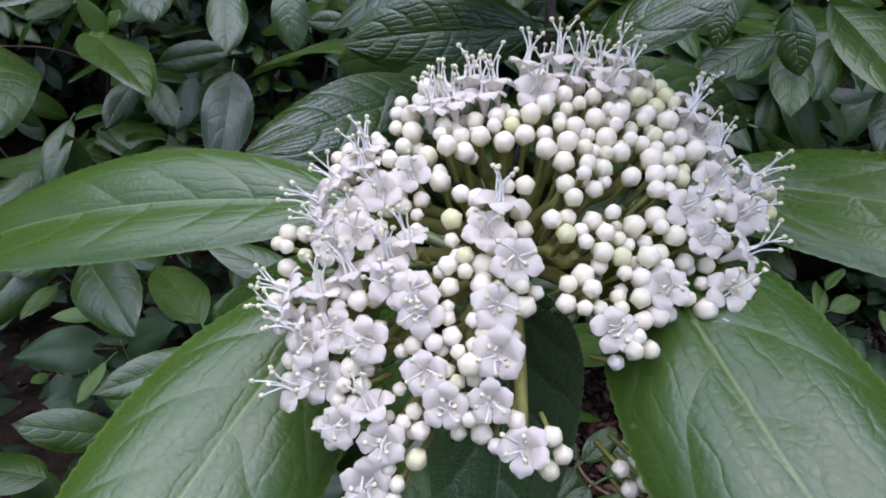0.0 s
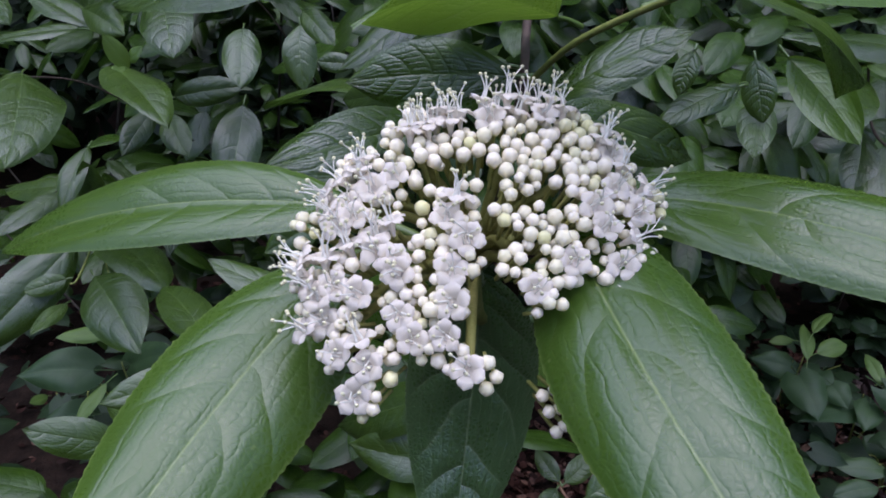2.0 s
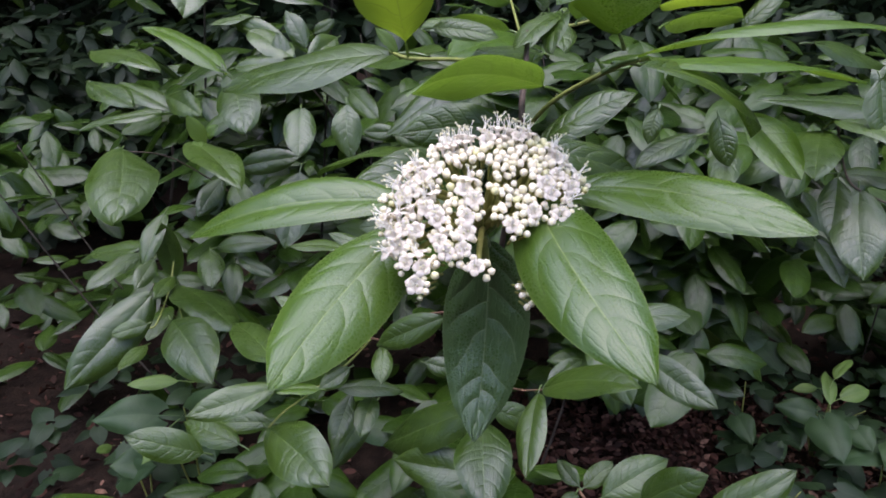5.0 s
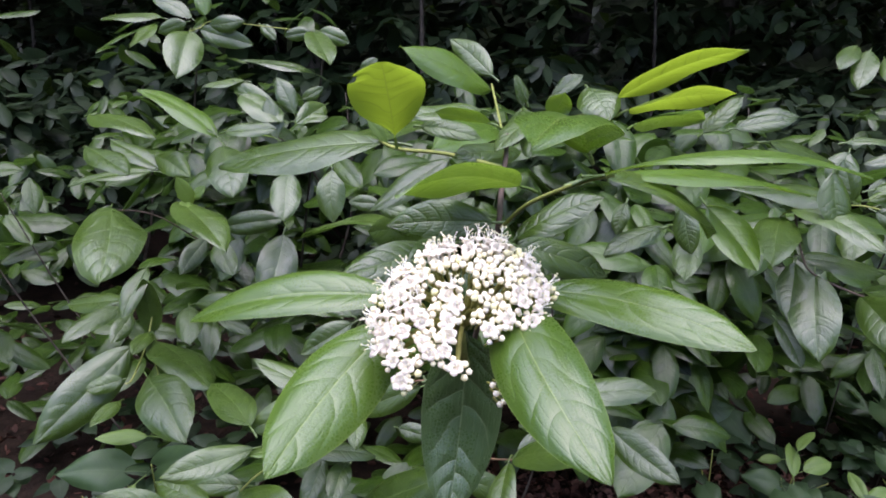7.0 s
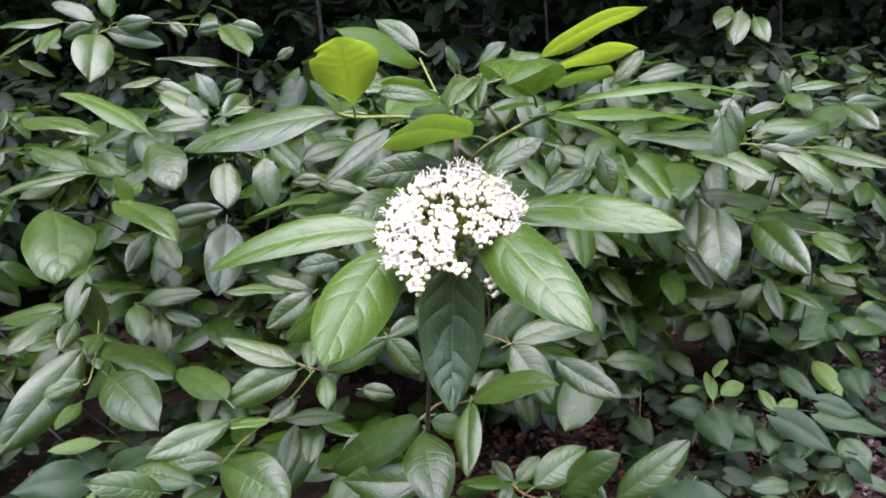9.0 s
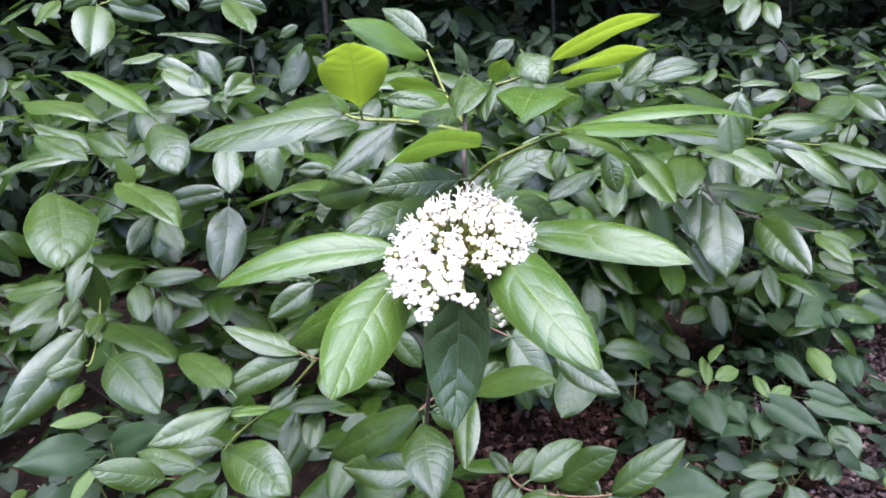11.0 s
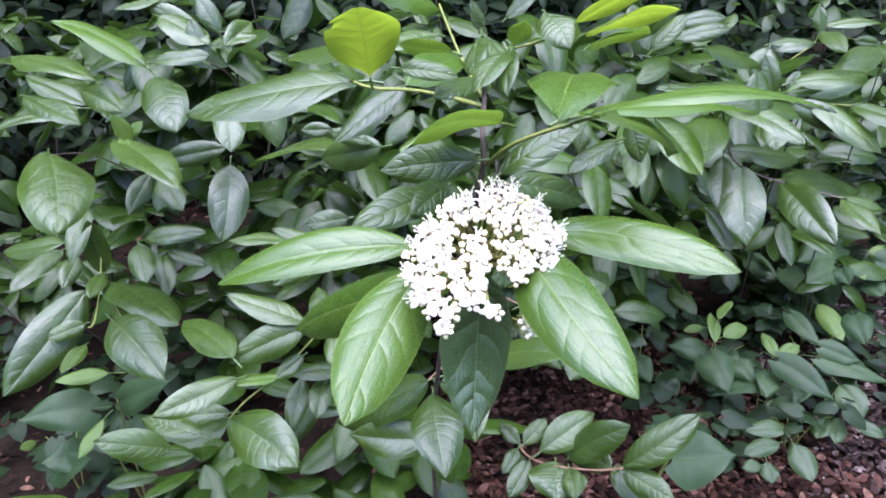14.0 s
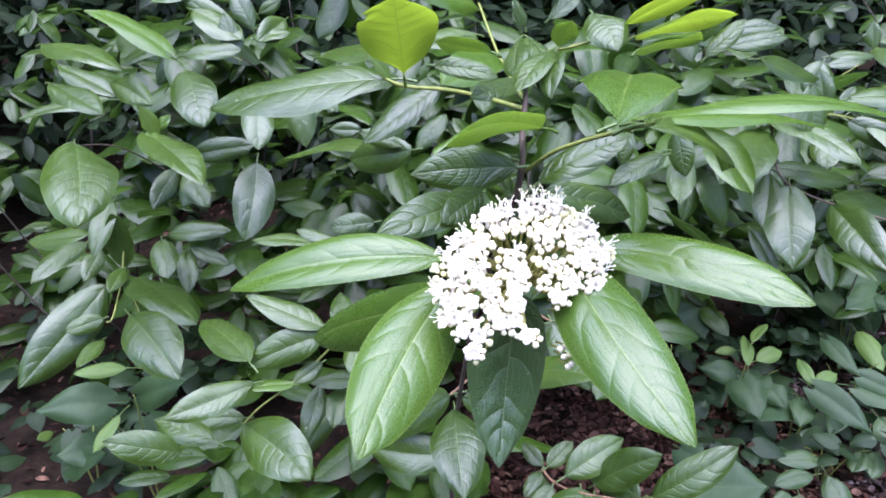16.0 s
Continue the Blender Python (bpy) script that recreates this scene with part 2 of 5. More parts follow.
def tube_data(points, radii, sides=7):
    """Rings round a smooth line through the points."""
    pts = [Vector(p) for p in points]
    line, rad = [], []
    for i in range(len(pts) - 1):
        p0, p1, p2, p3 = pts[max(i - 1, 0)], pts[i], pts[i + 1], pts[min(i + 2, len(pts) - 1)]
        for k in range(5):
            t = k / 5
            line.append(0.5 * (2 * p1 + (p2 - p0) * t + (2 * p0 - 5 * p1 + 4 * p2 - p3) * t * t + (3 * p1 - p0 - 3 * p2 + p3) * t ** 3))
            rad.append(radii[i] * (1 - t) + radii[i + 1] * t)
    line.append(pts[-1])
    rad.append(radii[-1])
    verts, faces = [], []
    side = Vector((0.31, 0.87, 0.38))
    for i, p in enumerate(line):
        ahead = (line[min(i + 1, len(line) - 1)] - line[max(i - 1, 0)]).normalized()
        side = (side - ahead * side.dot(ahead)).normalized()
        over = ahead.cross(side)
        for k in range(sides):
            a = 2 * math.pi * k / sides
            verts.append(p + rad[i] * (math.cos(a) * side + math.sin(a) * over))
    for i in range(len(line) - 1):
        for k in range(sides):
            a, b = i * sides + k, i * sides + (k + 1) % sides
            faces.append((a, b, b + sides, a + sides))
    faces.append(tuple(range(sides))[::-1])
    faces.append(tuple(range(len(verts) - sides, len(verts))))
    return verts, faces


def twig(name, parent, points, radii, mat, label="", sides=7):
    v, f = tube_data(points, radii, sides)
    return part_of(name, mesh_of(name, v, f, mat), parent, label)


def leaf_data(length, width, arch, nu, nv, rng, quilt=0.0, pairs=8, heart=False, wave=0.0, sweep=0.0, blunt=False, fullness=None, valley=None):
    """A leaf along +x from its base at 0, its upper side to +z. Its two ends stay at z = 0."""
    verts, uvs, faces = [], [], []
    full = rng.uniform(0.60, 0.84) if fullness is None else fullness
    lean = rng.uniform(0.92, 1.08)
    phase = rng.uniform(0, 6.28)
    droop = rng.uniform(0.16, 0.36) if valley is None else 0.34
    gutter = rng.uniform(0.10, 0.42) if valley is None else valley
    twist = rng.uniform(-0.35, 0.35) if not blunt else 0.0
    for i in range(nu + 1):
        s = i / nu
        if heart:
            h = min(1.0, (s + 0.03) / 0.26) ** 0.5 * (1 - max(0.0, (s - 0.15) / 0.85) ** 2.1)
            h *= 1 - 0.3 * max(0.0, s - 0.75) / 0.25
        elif blunt:
            h = math.sin(math.pi / 2 * min(1.0, s / 0.68)) ** 1.15 if s < 0.68 else max(0.0, 1 - ((s - 0.68) / 0.335) ** 2) ** 0.5
        else:
            h = max(0.0, 4 * s * (1 - s)) ** full * (1.12 - 0.22 * s * lean)
            if s > 0.86:
                h *= 1 - 0.35 * ((s - 0.86) / 0.14)
        h = max(h, 0.012) * width / 2
        vs = s + 0.05 * math.sin(7 * s + phase) + 0.02 * math.sin(17 * s + 2 * phase)
        for j in range(nv + 1):
            q = 2 * j / nv - 1
            q = math.copysign(abs(q) ** 1.12, q)
            y = q * h
            if nu > 20 and abs(q) == 1.0 and 0.05 < s < 0.96:
                y *= 1 + rng.uniform(0.002, 0.013) * ((i % 2) * 2 - 1)
            a = abs(q)
            z = arch * length * 4 * s * (1 - s)
            z += gutter * abs(y) * (1 - 0.35 * a) - droop * h * a ** 2.6
            z += wave * width * math.sin(s * 9 + phase + (1.3 if q > 0 else 0)) * a * a
            if quilt:
                off = abs((vs * pairs - 1.343 * a ** 1.5 + (0.42 if q > 0 else 0)) % 1.0 - 0.5) * 2
                z += 2.2 * quilt * width * (off ** 0.5 - 0.6) * min(1.0, a * 4) * (1 - a ** 3)
            z += twist * (s - 0.25) * y
            if blunt and 0.79 < s < 0.87 and q < -0.4:
                y *= 0.80
            back = 0.16 * length * (a ** 2) * (1 - s) ** 2 * (0.0 if not heart else -0.95)
            verts.append((s * length + back, y + sweep * length * 4 * s * (1 - s), z))
            uvs.append((0.5 + q / 2, vs))
    w = nv + 1
    for i in range(nu):
        for j in range(nv):
            a = i * w + j
            faces.append((a, a + w, a + w + 1, a + 1))
    return verts, uvs, faces


def frame_of(base, tip, normal):
    base, tip = Vector(base), Vector(tip)
    x = (tip - base).normalized()
    n = Vector(normal)
    z = (n - x * n.dot(x)).normalized()
    y = z.cross(x)
    m = Matrix((x, y, z)).transposed().to_4x4()
    m.translation = base
    return m


leaf_rng = random.Random(11)


def leaf(parent, base, tip, width, normal, mat, fine=False, arch=None, wave=0.05, sweep=None, label="", heart=False, stalk=0.13, blunt=False):
    length = (Vector(tip) - Vector(base)).length
    if mat is old_leaf:
        # blades turn a little towards the open side, where the light comes in
        width *= 0.92
        normal = Vector(normal).normalized() + 0.2 * Vector((-0.6 * base[0], -0.55, 0.83))
    a = leaf_rng.uniform(0.02, 0.08) if arch is None else arch
    sw = leaf_rng.uniform(-0.03, 0.03) if sweep is None else sweep
    nu, nv = (60, 18) if fine else (32, 10)
    v, uv, f = leaf_data(length, width, a, nu, nv, leaf_rng, 0.0045, 6, heart, wave, sw, blunt)
    if stalk:
        n0 = len(v)
        dip = Vector((-stalk * length, 0, -0.35 * stalk * length))
        tv, tf = tube_data([(0.004 * length, 0, 0), dip * 0.5 + Vector((0, 0, 0.05 * stalk * length)), dip], [0.0009, 0.001, 0.0012], 5)
        v = v + [tuple(p) for p in tv]
        uv = uv + [(0.5, 0.1)] * len(tv)
        f = f + [tuple(k + n0 for k in face) for face in tf]
    ob = part_of("leaf", mesh_of("leaf", v, f, mat, uv), parent, label)
    ob.matrix_local = frame_of(base, tip, normal)
    return ob


def foliage(name, parent, places, mat, sizes=(0.06, 0.10), kind="stuff", res=(8, 4), heart=False):
    """Many leaves in one mesh: places are (point, direction, normal)."""
    rng = random.Random(len(places))
    moulds = [leaf_data(1.0, rng.uniform(0.40, 0.52) * (1.7 if heart else 1.0), rng.uniform(0.0, 0.1), *res, rng, 0.014 if res[0] > 8 else 0.0, 6, heart, 0.03) for _ in range(6)]
    allv, allf, alluv, at = [], [], [], 0
    for p, d, n in places:
        v, uv, f = moulds[rng.randrange(6)]
        L = rng.uniform(*sizes)
        m = np.array(frame_of(p, Vector(p) + Vector(d), n))
        pts = np.array(v) * L @ m[:3, :3].T + m[:3, 3]
        allv.append(pts)
        alluv.append(np.array(uv))
        allf.append(np.array(f) + at)
        at += len(v)
    v, uv, f = np.concatenate(allv), np.concatenate(alluv), np.concatenate(allf)
    me = mesh_of(name, v.tolist(), f.tolist(), mat, uv)
    ob = part_of(name, me, parent)
    return tagged(ob, kind=kind)


def rosettes(count, spot, rng, leaves=(5, 8), tilt=0.5, facing=(0.0, -0.5, 0.6)):
    """Leaf places in whorls about shoot tips; spot(rng) gives a shoot's tip."""
    out = []
    for _ in range(count):
        c = Vector(spot(rng))
        turn = rng.uniform(0, 6.28)
        k = rng.randint(*leaves)
        for i in range(k):
            a = turn + i * 2.4 + rng.uniform(-0.3, 0.3)
            d = Vector((math.cos(a), math.sin(a), rng.uniform(-1.5, 0.4) * tilt * 1.4)).normalized()
            n = Vector((rng.uniform(-0.4, 0.4), rng.uniform(-0.5, 0.3), 1.0)) + Vector(facing) * rng.uniform(0, 1.2)
            if abs(n.normalized().dot(d)) > 0.95:
                n = Vector((0, -1, 0.2))
            out.append((c + d * rng.uniform(0.005, 0.02) - Vector((0, 0, i * 0.008)), d, n))
    return out


# ---- ground ----
def chip_rise(x, y):
    """The low mound of bark chips on the bare ground."""
    return 0.075 * math.exp(-(((x - 1.36) / 0.13) ** 2 + ((y - 1.12) / 0.17) ** 2))


def ground_sheet():
    verts, faces, n = [], [], 90
    edges = [math.copysign(abs(k / 45) ** 3 * 400, k) + k * 0.04 for k in range(-45, 46)]
    for yy in edges:
        for xx in edges:
            r = math.hypot(xx, yy)
            h = 0.02 * noise.noise(Vector((xx * 2.1, yy * 2.1, 0))) + 0.012 * noise.noise(Vector((xx * 7, yy * 7, 3)))
            verts.append((xx, yy + 0.8, h * min(1, 3 / (r + 0.1)) - 0.01 + chip_rise(xx, yy + 0.8)))
    for i in range(n):
        for j in range(n):
            a = i * (n + 1) + j
            faces.append((a, a + 1, a + n + 2, a + n + 1))
    ob = part_of("ground", mesh_of("ground", verts, faces, soil), None)
    return tagged(ob, "dark brown soil under leaf litter beneath the shrubs", "ground", kind="structure")


ground = ground_sheet()


def litter():
    rng = random.Random(21)
    places = []
    for k in range(18000):
        if k < 4500:
            x, y = rng.uniform(-1.6, 2.4), rng.uniform(0.2, 3.2)
        elif k < 13000:
            x, y = rng.uniform(0.1, 0.95), rng.uniform(0.5, 1.5)
        else:
            x, y = rng.gauss(0.3, 1.6), rng.gauss(0.6, 1.6)
        a = rng.uniform(0, 6.28)
        d = Vector((math.cos(a), math.sin(a), rng.uniform(-0.6, 0.6)))
        n = Vector((rng.uniform(-1.5, 1.5), rng.uniform(-1.5, 1.5), 1))
        places.append((Vector((x, y, rng.uniform(0.0, 0.03))), d, n))
    ob = foliage("leaf_litter", None, places, litter_brown, (0.008, 0.034), res=(5, 3))
    return tagged(ob, "brown dry fallen leaves scattered over dark soil", "leaf litter", kind="stuff")


litter()

# ---- the flowering shrub ----
shrub = tagged(new("flowering_shrub"), "glossy evergreen shrub bearing a white flower cluster", "shrub")
sapling = tagged(new("evergreen_shrub"), "glossy evergreen shrub standing behind the flowering one", "shrub")
far_shrub = tagged(new("evergreen_shrub"), "smaller-leaved green shrub at the edge of the woods", "shrub")

twig("stem", shrub, [(0.05, 0.60, 0.0), (0.025, 0.54, 0.4), (0.022, 0.36, 0.72), (0.033, 0.238, 0.885), (0.036, 0.245, 0.925), (0.038, 0.252, 0.945), (0.039, 0.262, 0.958)], [0.004, 0.003, 0.0020, 0.0019, 0.0018, 0.0016, 0.0011], twig_brown, "slender reddish-brown stem")
twig("branch", shrub, [(0.036, 0.228, 0.905), (0.048, 0.20, 0.925), (0.070, 0.166, 0.943), (0.085, 0.16, 0.948)], [0.0013, 0.0012, 0.0011, 0.0008], twig_green, "yellow-green side branch")
twig("branch", shrub, [(0.037, 0.25, 0.938), (0.0, 0.30, 0.940), (-0.034, 0.32, 0.940), (-0.05, 0.335, 0.944)], [0.0016, 0.0014, 0.0013, 0.0010], twig_green)
twig("branch", shrub, [(0.038, 0.255, 0.942), (0.045, 0.42, 0.948), (0.04, 0.55, 0.985)], [0.0012, 0.0012, 0.0011], twig_green)
leaf(shrub, (0.041, 0.553, 0.979), (-0.051, 0.501, 1.017), 0.043, (0.57, -0.58, 0.59), young_leaf)
leaf(shrub, (0.040, 0.557, 0.994), (-0.005, 0.604, 1.031), 0.029, (-0.53, -0.78, 0.32), old_leaf)
leaf(shrub, (-0.044, 0.334, 0.943), (-0.178, 0.357, 0.916), 0.052, (-0.25, -0.41, 0.88), old_leaf, fine=True)
leaf(shrub, (0.038, 0.390, 0.953), (-0.009, 0.319, 0.941), 0.033, (0.25, -0.32, 0.91), young_leaf)
leaf(shrub, (0.034, 0.391, 0.956), (-0.011, 0.378, 0.964), 0.018, (-0.13, 0.80, 0.59), young_leaf)
leaf(shrub, (0.057, 0.392, 0.967), (0.044, 0.335, 0.944), 0.024, (-0.60, -0.18, 0.78), old_leaf)
leaf(shrub, (0.062, 0.391, 0.967), (0.069, 0.332, 0.942), 0.025, (0.24, -0.36, 0.90), old_leaf)
leaf(shrub, (0.063, 0.434, 0.969), (0.058, 0.439, 0.987), 0.010, (-0.20, -0.95, 0.23), old_leaf)
leaf(shrub, (0.264, 0.552, 0.951), (0.285, 0.517, 0.983), 0.020, (-0.91, -0.37, 0.18), old_leaf)
leaf(shrub, (0.148, 0.380, 0.960), (0.221, 0.435, 0.963), 0.035, (-0.27, 0.32, 0.91), young_leaf)
leaf(shrub, (0.342, 0.648, 0.953), (0.402, 0.644, 0.960), 0.023, (-0.12, -0.87, 0.47), old_leaf)
leaf(shrub, (0.084, 0.195, 0.942), (0.221, 0.239, 0.930), 0.030, (0.12, -0.09, 0.99), young_leaf)
leaf(shrub, (0.304, 0.493, 0.941), (0.390, 0.530, 0.919), 0.037, (0.40, -0.49, 0.77), old_leaf)
leaf(shrub, (0.047, 0.237, 0.929), (-0.022, 0.162, 0.933), 0.039, (-0.38, 0.39, 0.84), young_leaf, fine=True)
leaf(shrub, (0.052, 0.313, 0.943), (0.006, 0.266, 0.942), 0.025, (0.34, -0.37, 0.87), old_leaf)
leaf(shrub, (0.030, 0.223, 0.909), (-0.032, 0.218, 0.906), 0.028, (0.06, -0.99, 0.16), old_leaf)
leaf(shrub, (0.029, 0.234, 0.911), (-0.011, 0.258, 0.905), 0.018, (-0.39, -0.46, 0.80), old_leaf)
leaf(shrub, (0.002, 0.202, 0.896), (-0.050, 0.164, 0.890), 0.025, (0.36, -0.62, 0.70), old_leaf, fine=True)
leaf(shrub, (0.008, 0.202, 0.900), (-0.016, 0.172, 0.893), 0.022, (0.62, -0.60, 0.50), old_leaf)
leaf(shrub, (0.042, 0.198, 0.902), (0.099, 0.215, 0.881), 0.024, (0.41, -0.73, 0.54), old_leaf)
leaf(shrub, (-0.062, 0.674, 0.806), (-0.208, 0.762, 0.762), 0.062, (0.05, -0.1, 0.98), old_leaf)
leaf(shrub, (-0.025, 0.602, 0.825), (-0.099, 0.656, 0.800), 0.047, (-0.59, -0.81, 0.02), old_leaf)
leaf(shrub, (-0.420, 0.655, 0.819), (-0.367, 0.515, 0.767), 0.084, (0.21, -0.27, 0.94), old_leaf, fine=True)
leaf(shrub, (-0.368, 0.741, 0.811), (-0.265, 0.616, 0.779), 0.063, (0.17, -0.11, 0.98), old_leaf, fine=True)
leaf(shrub, (-0.321, 0.787, 0.886), (-0.276, 0.682, 0.834), 0.062, (-0.07, -0.47, 0.88), old_leaf)
leaf(shrub, (-0.226, 0.767, 0.853), (-0.218, 0.706, 0.799), 0.045, (0.17, -0.63, 0.76), old_leaf)
leaf(shrub, (-0.185, 0.876, 0.846), (-0.177, 0.842, 0.769), 0.047, (0.11, -0.91, 0.40), old_leaf)
leaf(shrub, (-0.162, 0.787, 0.873), (-0.117, 0.727, 0.843), 0.032, (-0.46, -0.65, 0.61), old_leaf)
leaf(shrub, (-0.082, 0.614, 0.845), (-0.118, 0.618, 0.845), 0.020, (-0.11, -0.98, 0.16), old_leaf)
leaf(shrub, (-0.083, 0.613, 0.841), (-0.037, 0.605, 0.829), 0.021, (-0.12, -0.97, 0.21), old_leaf)
leaf(shrub, (-0.000, 0.488, 0.915), (-0.073, 0.462, 0.865), 0.035, (-0.24, -0.67, 0.70), old_leaf)
leaf(shrub, (-0.338, 0.812, 0.894), (-0.453, 0.821, 0.958), 0.052, (0.3, -0.35, 0.9), young_leaf)
leaf(shrub, (-0.338, 0.813, 0.897), (-0.395, 0.826, 0.924), 0.024, (0.33, -0.34, 0.88), old_leaf)
leaf(shrub, (-0.327, 0.813, 0.903), (-0.250, 0.807, 0.910), 0.029, (-0.13, -0.69, 0.71), old_leaf)
leaf(shrub, (-0.433, 0.839, 0.841), (-0.534, 0.892, 0.877), 0.046, (0.12, -0.38, 0.92), old_leaf)
leaf(shrub, (-0.444, 0.846, 0.862), (-0.369, 0.784, 0.840), 0.041, (-0.47, -0.73, 0.50), old_leaf)
leaf(shrub, (-0.433, 0.809, 0.843), (-0.538, 0.768, 0.824), 0.043, (-0.09, -0.23, 0.97), old_leaf)
leaf(shrub, (-0.301, 1.021, 0.911), (-0.390, 1.047, 0.972), 0.044, (-0.10, -0.96, 0.27), old_leaf)
leaf(shrub, (-0.290, 0.960, 0.882), (-0.311, 0.980, 0.947), 0.039, (0.14, -0.93, 0.33), old_leaf)
leaf(shrub, (-0.221, 1.019, 0.937), (-0.259, 0.959, 0.907), 0.042, (0.67, -0.62, 0.41), old_leaf)
leaf(shrub, (-0.366, 1.044, 0.971), (-0.443, 1.049, 0.958), 0.030, (-0.18, -0.43, 0.88), old_leaf)
leaf(shrub, (-0.276, 1.020, 0.920), (-0.311, 1.041, 0.980), 0.037, (0.04, -0.94, 0.34), old_leaf)
leaf(shrub, (-0.275, 1.078, 0.942), (-0.237, 1.081, 0.965), 0.024, (0.08, -1.00, -0.04), old_leaf)
leaf(shrub, (-0.143, 0.794, 0.906), (-0.028, 0.682, 0.928), 0.061, (-0.30, -0.13, 0.94), old_leaf)
leaf(shrub, (-0.444, 0.724, 0.604), (-0.527, 0.612, 0.511), 0.068, (0.48, -0.74, 0.46), old_leaf, fine=True)
leaf(shrub, (-0.434, 0.674, 0.578), (-0.477, 0.656, 0.569), 0.026, (0.30, -0.88, 0.36), old_leaf)
leaf(shrub, (-0.436, 0.667, 0.550), (-0.444, 0.602, 0.545), 0.025, (0.22, -0.11, 0.97), old_leaf)
leaf(shrub, (-0.395, 0.663, 0.589), (-0.303, 0.559, 0.553), 0.072, (-0.20, -0.48, 0.85), old_leaf, fine=True)
leaf(shrub, (-0.415, 0.735, 0.579), (-0.338, 0.673, 0.556), 0.048, (-0.28, -0.62, 0.73), old_leaf)
leaf(shrub, (-0.429, 0.772, 0.595), (-0.298, 0.629, 0.593), 0.074, (0.20, 0.17, 0.97), old_leaf)
leaf(shrub, (-0.531, 0.883, 0.618), (-0.640, 0.910, 0.595), 0.043, (-0.28, -0.41, 0.87), old_leaf)
leaf(shrub, (-0.527, 0.861, 0.613), (-0.570, 0.767, 0.587), 0.040, (0.27, -0.37, 0.89), old_leaf)
leaf(shrub, (-0.448, 0.806, 0.595), (-0.451, 0.789, 0.685), 0.039, (-0.41, 0.90, 0.16), old_leaf)
leaf(shrub, (-0.459, 0.823, 0.693), (-0.472, 0.758, 0.631), 0.034, (0.01, -0.69, 0.72), old_leaf)
leaf(shrub, (-0.494, 0.836, 0.613), (-0.502, 0.779, 0.584), 0.031, (0.56, -0.43, 0.71), old_leaf)
leaf(shrub, (-0.434, 0.766, 0.610), (-0.431, 0.697, 0.604), 0.027, (0.25, -0.07, 0.97), old_leaf)
leaf(shrub, (-0.393, 0.811, 0.637), (-0.366, 0.739, 0.604), 0.042, (0.10, -0.39, 0.91), old_leaf)
leaf(shrub, (-0.398, 0.851, 0.628), (-0.298, 0.842, 0.638), 0.038, (-0.13, -0.67, 0.73), old_leaf)
leaf(shrub, (-0.363, 0.843, 0.614), (-0.303, 0.829, 0.587), 0.025, (0.16, -0.68, 0.72), old_leaf)
leaf(shrub, (-0.368, 0.841, 0.605), (-0.352, 0.777, 0.564), 0.032, (0.20, -0.50, 0.84), old_leaf)
leaf(shrub, (-0.345, 0.775, 0.755), (-0.366, 0.720, 0.715), 0.032, (0.52, -0.62, 0.59), old_leaf)
leaf(shrub, (-0.349, 0.823, 0.739), (-0.305, 0.760, 0.704), 0.038, (-0.17, -0.56, 0.81), old_leaf)
leaf(shrub, (-0.234, 0.766, 0.767), (-0.244, 0.696, 0.678), 0.058, (0.25, -0.77, 0.58), old_leaf)
leaf(shrub, (-0.339, 0.828, 0.760), (-0.247, 0.822, 0.777), 0.039, (-0.08, -0.99, 0.14), old_leaf)
leaf(shrub, (-0.196, 0.465, 0.633), (-0.270, 0.557, 0.634), 0.045, (-0.13, -0.11, 0.99), old_leaf)
leaf(shrub, (-0.121, 0.502, 0.645), (-0.204, 0.482, 0.618), 0.042, (0.08, -0.91, 0.40), old_leaf)
leaf(shrub, (-0.119, 0.503, 0.651), (-0.207, 0.521, 0.683), 0.036, (0.23, -0.40, 0.89), old_leaf)
leaf(shrub, (-0.107, 0.510, 0.644), (-0.109, 0.568, 0.664), 0.027, (0.10, -0.33, 0.94), old_leaf)
leaf(shrub, (-0.195, 0.468, 0.606), (-0.276, 0.422, 0.596), 0.036, (0.25, -0.60, 0.76), old_leaf)
leaf(shrub, (-0.155, 0.481, 0.595), (-0.202, 0.467, 0.599), 0.019, (0.15, -0.23, 0.96), young_leaf)
leaf(shrub, (-0.126, 0.503, 0.609), (-0.157, 0.482, 0.595), 0.022, (0.29, -0.80, 0.53), old_leaf)
leaf(shrub, (-0.210, 0.466, 0.556), (-0.128, 0.383, 0.549), 0.063, (-0.41, -0.47, 0.78), old_leaf)
leaf(shrub, (-0.241, 0.464, 0.536), (-0.320, 0.505, 0.537), 0.034, (-0.16, -0.33, 0.93), old_leaf)
leaf(shrub, (-0.215, 0.495, 0.543), (-0.288, 0.500, 0.535), 0.028, (-0.13, -0.80, 0.59), old_leaf)
leaf(shrub, (-0.261, 0.420, 0.556), (-0.325, 0.395, 0.591), 0.036, (0.52, -0.75, 0.41), old_leaf)
leaf(shrub, (-0.146, 0.517, 0.575), (-0.073, 0.536, 0.562), 0.029, (0.21, -0.14, 0.97), old_leaf)
leaf(shrub, (-0.134, 0.541, 0.556), (-0.150, 0.491, 0.511), 0.029, (0.20, -0.69, 0.70), old_leaf)
leaf(shrub, (-0.108, 0.538, 0.554), (-0.117, 0.492, 0.528), 0.029, (0.20, -0.51, 0.84), old_leaf)
leaf(shrub, (-0.093, 0.524, 0.625), (-0.089, 0.479, 0.603), 0.025, (0.04, -0.44, 0.90), old_leaf)
leaf(shrub, (-0.115, 0.580, 0.516), (-0.159, 0.528, 0.460), 0.036, (0.17, -0.78, 0.60), old_leaf)
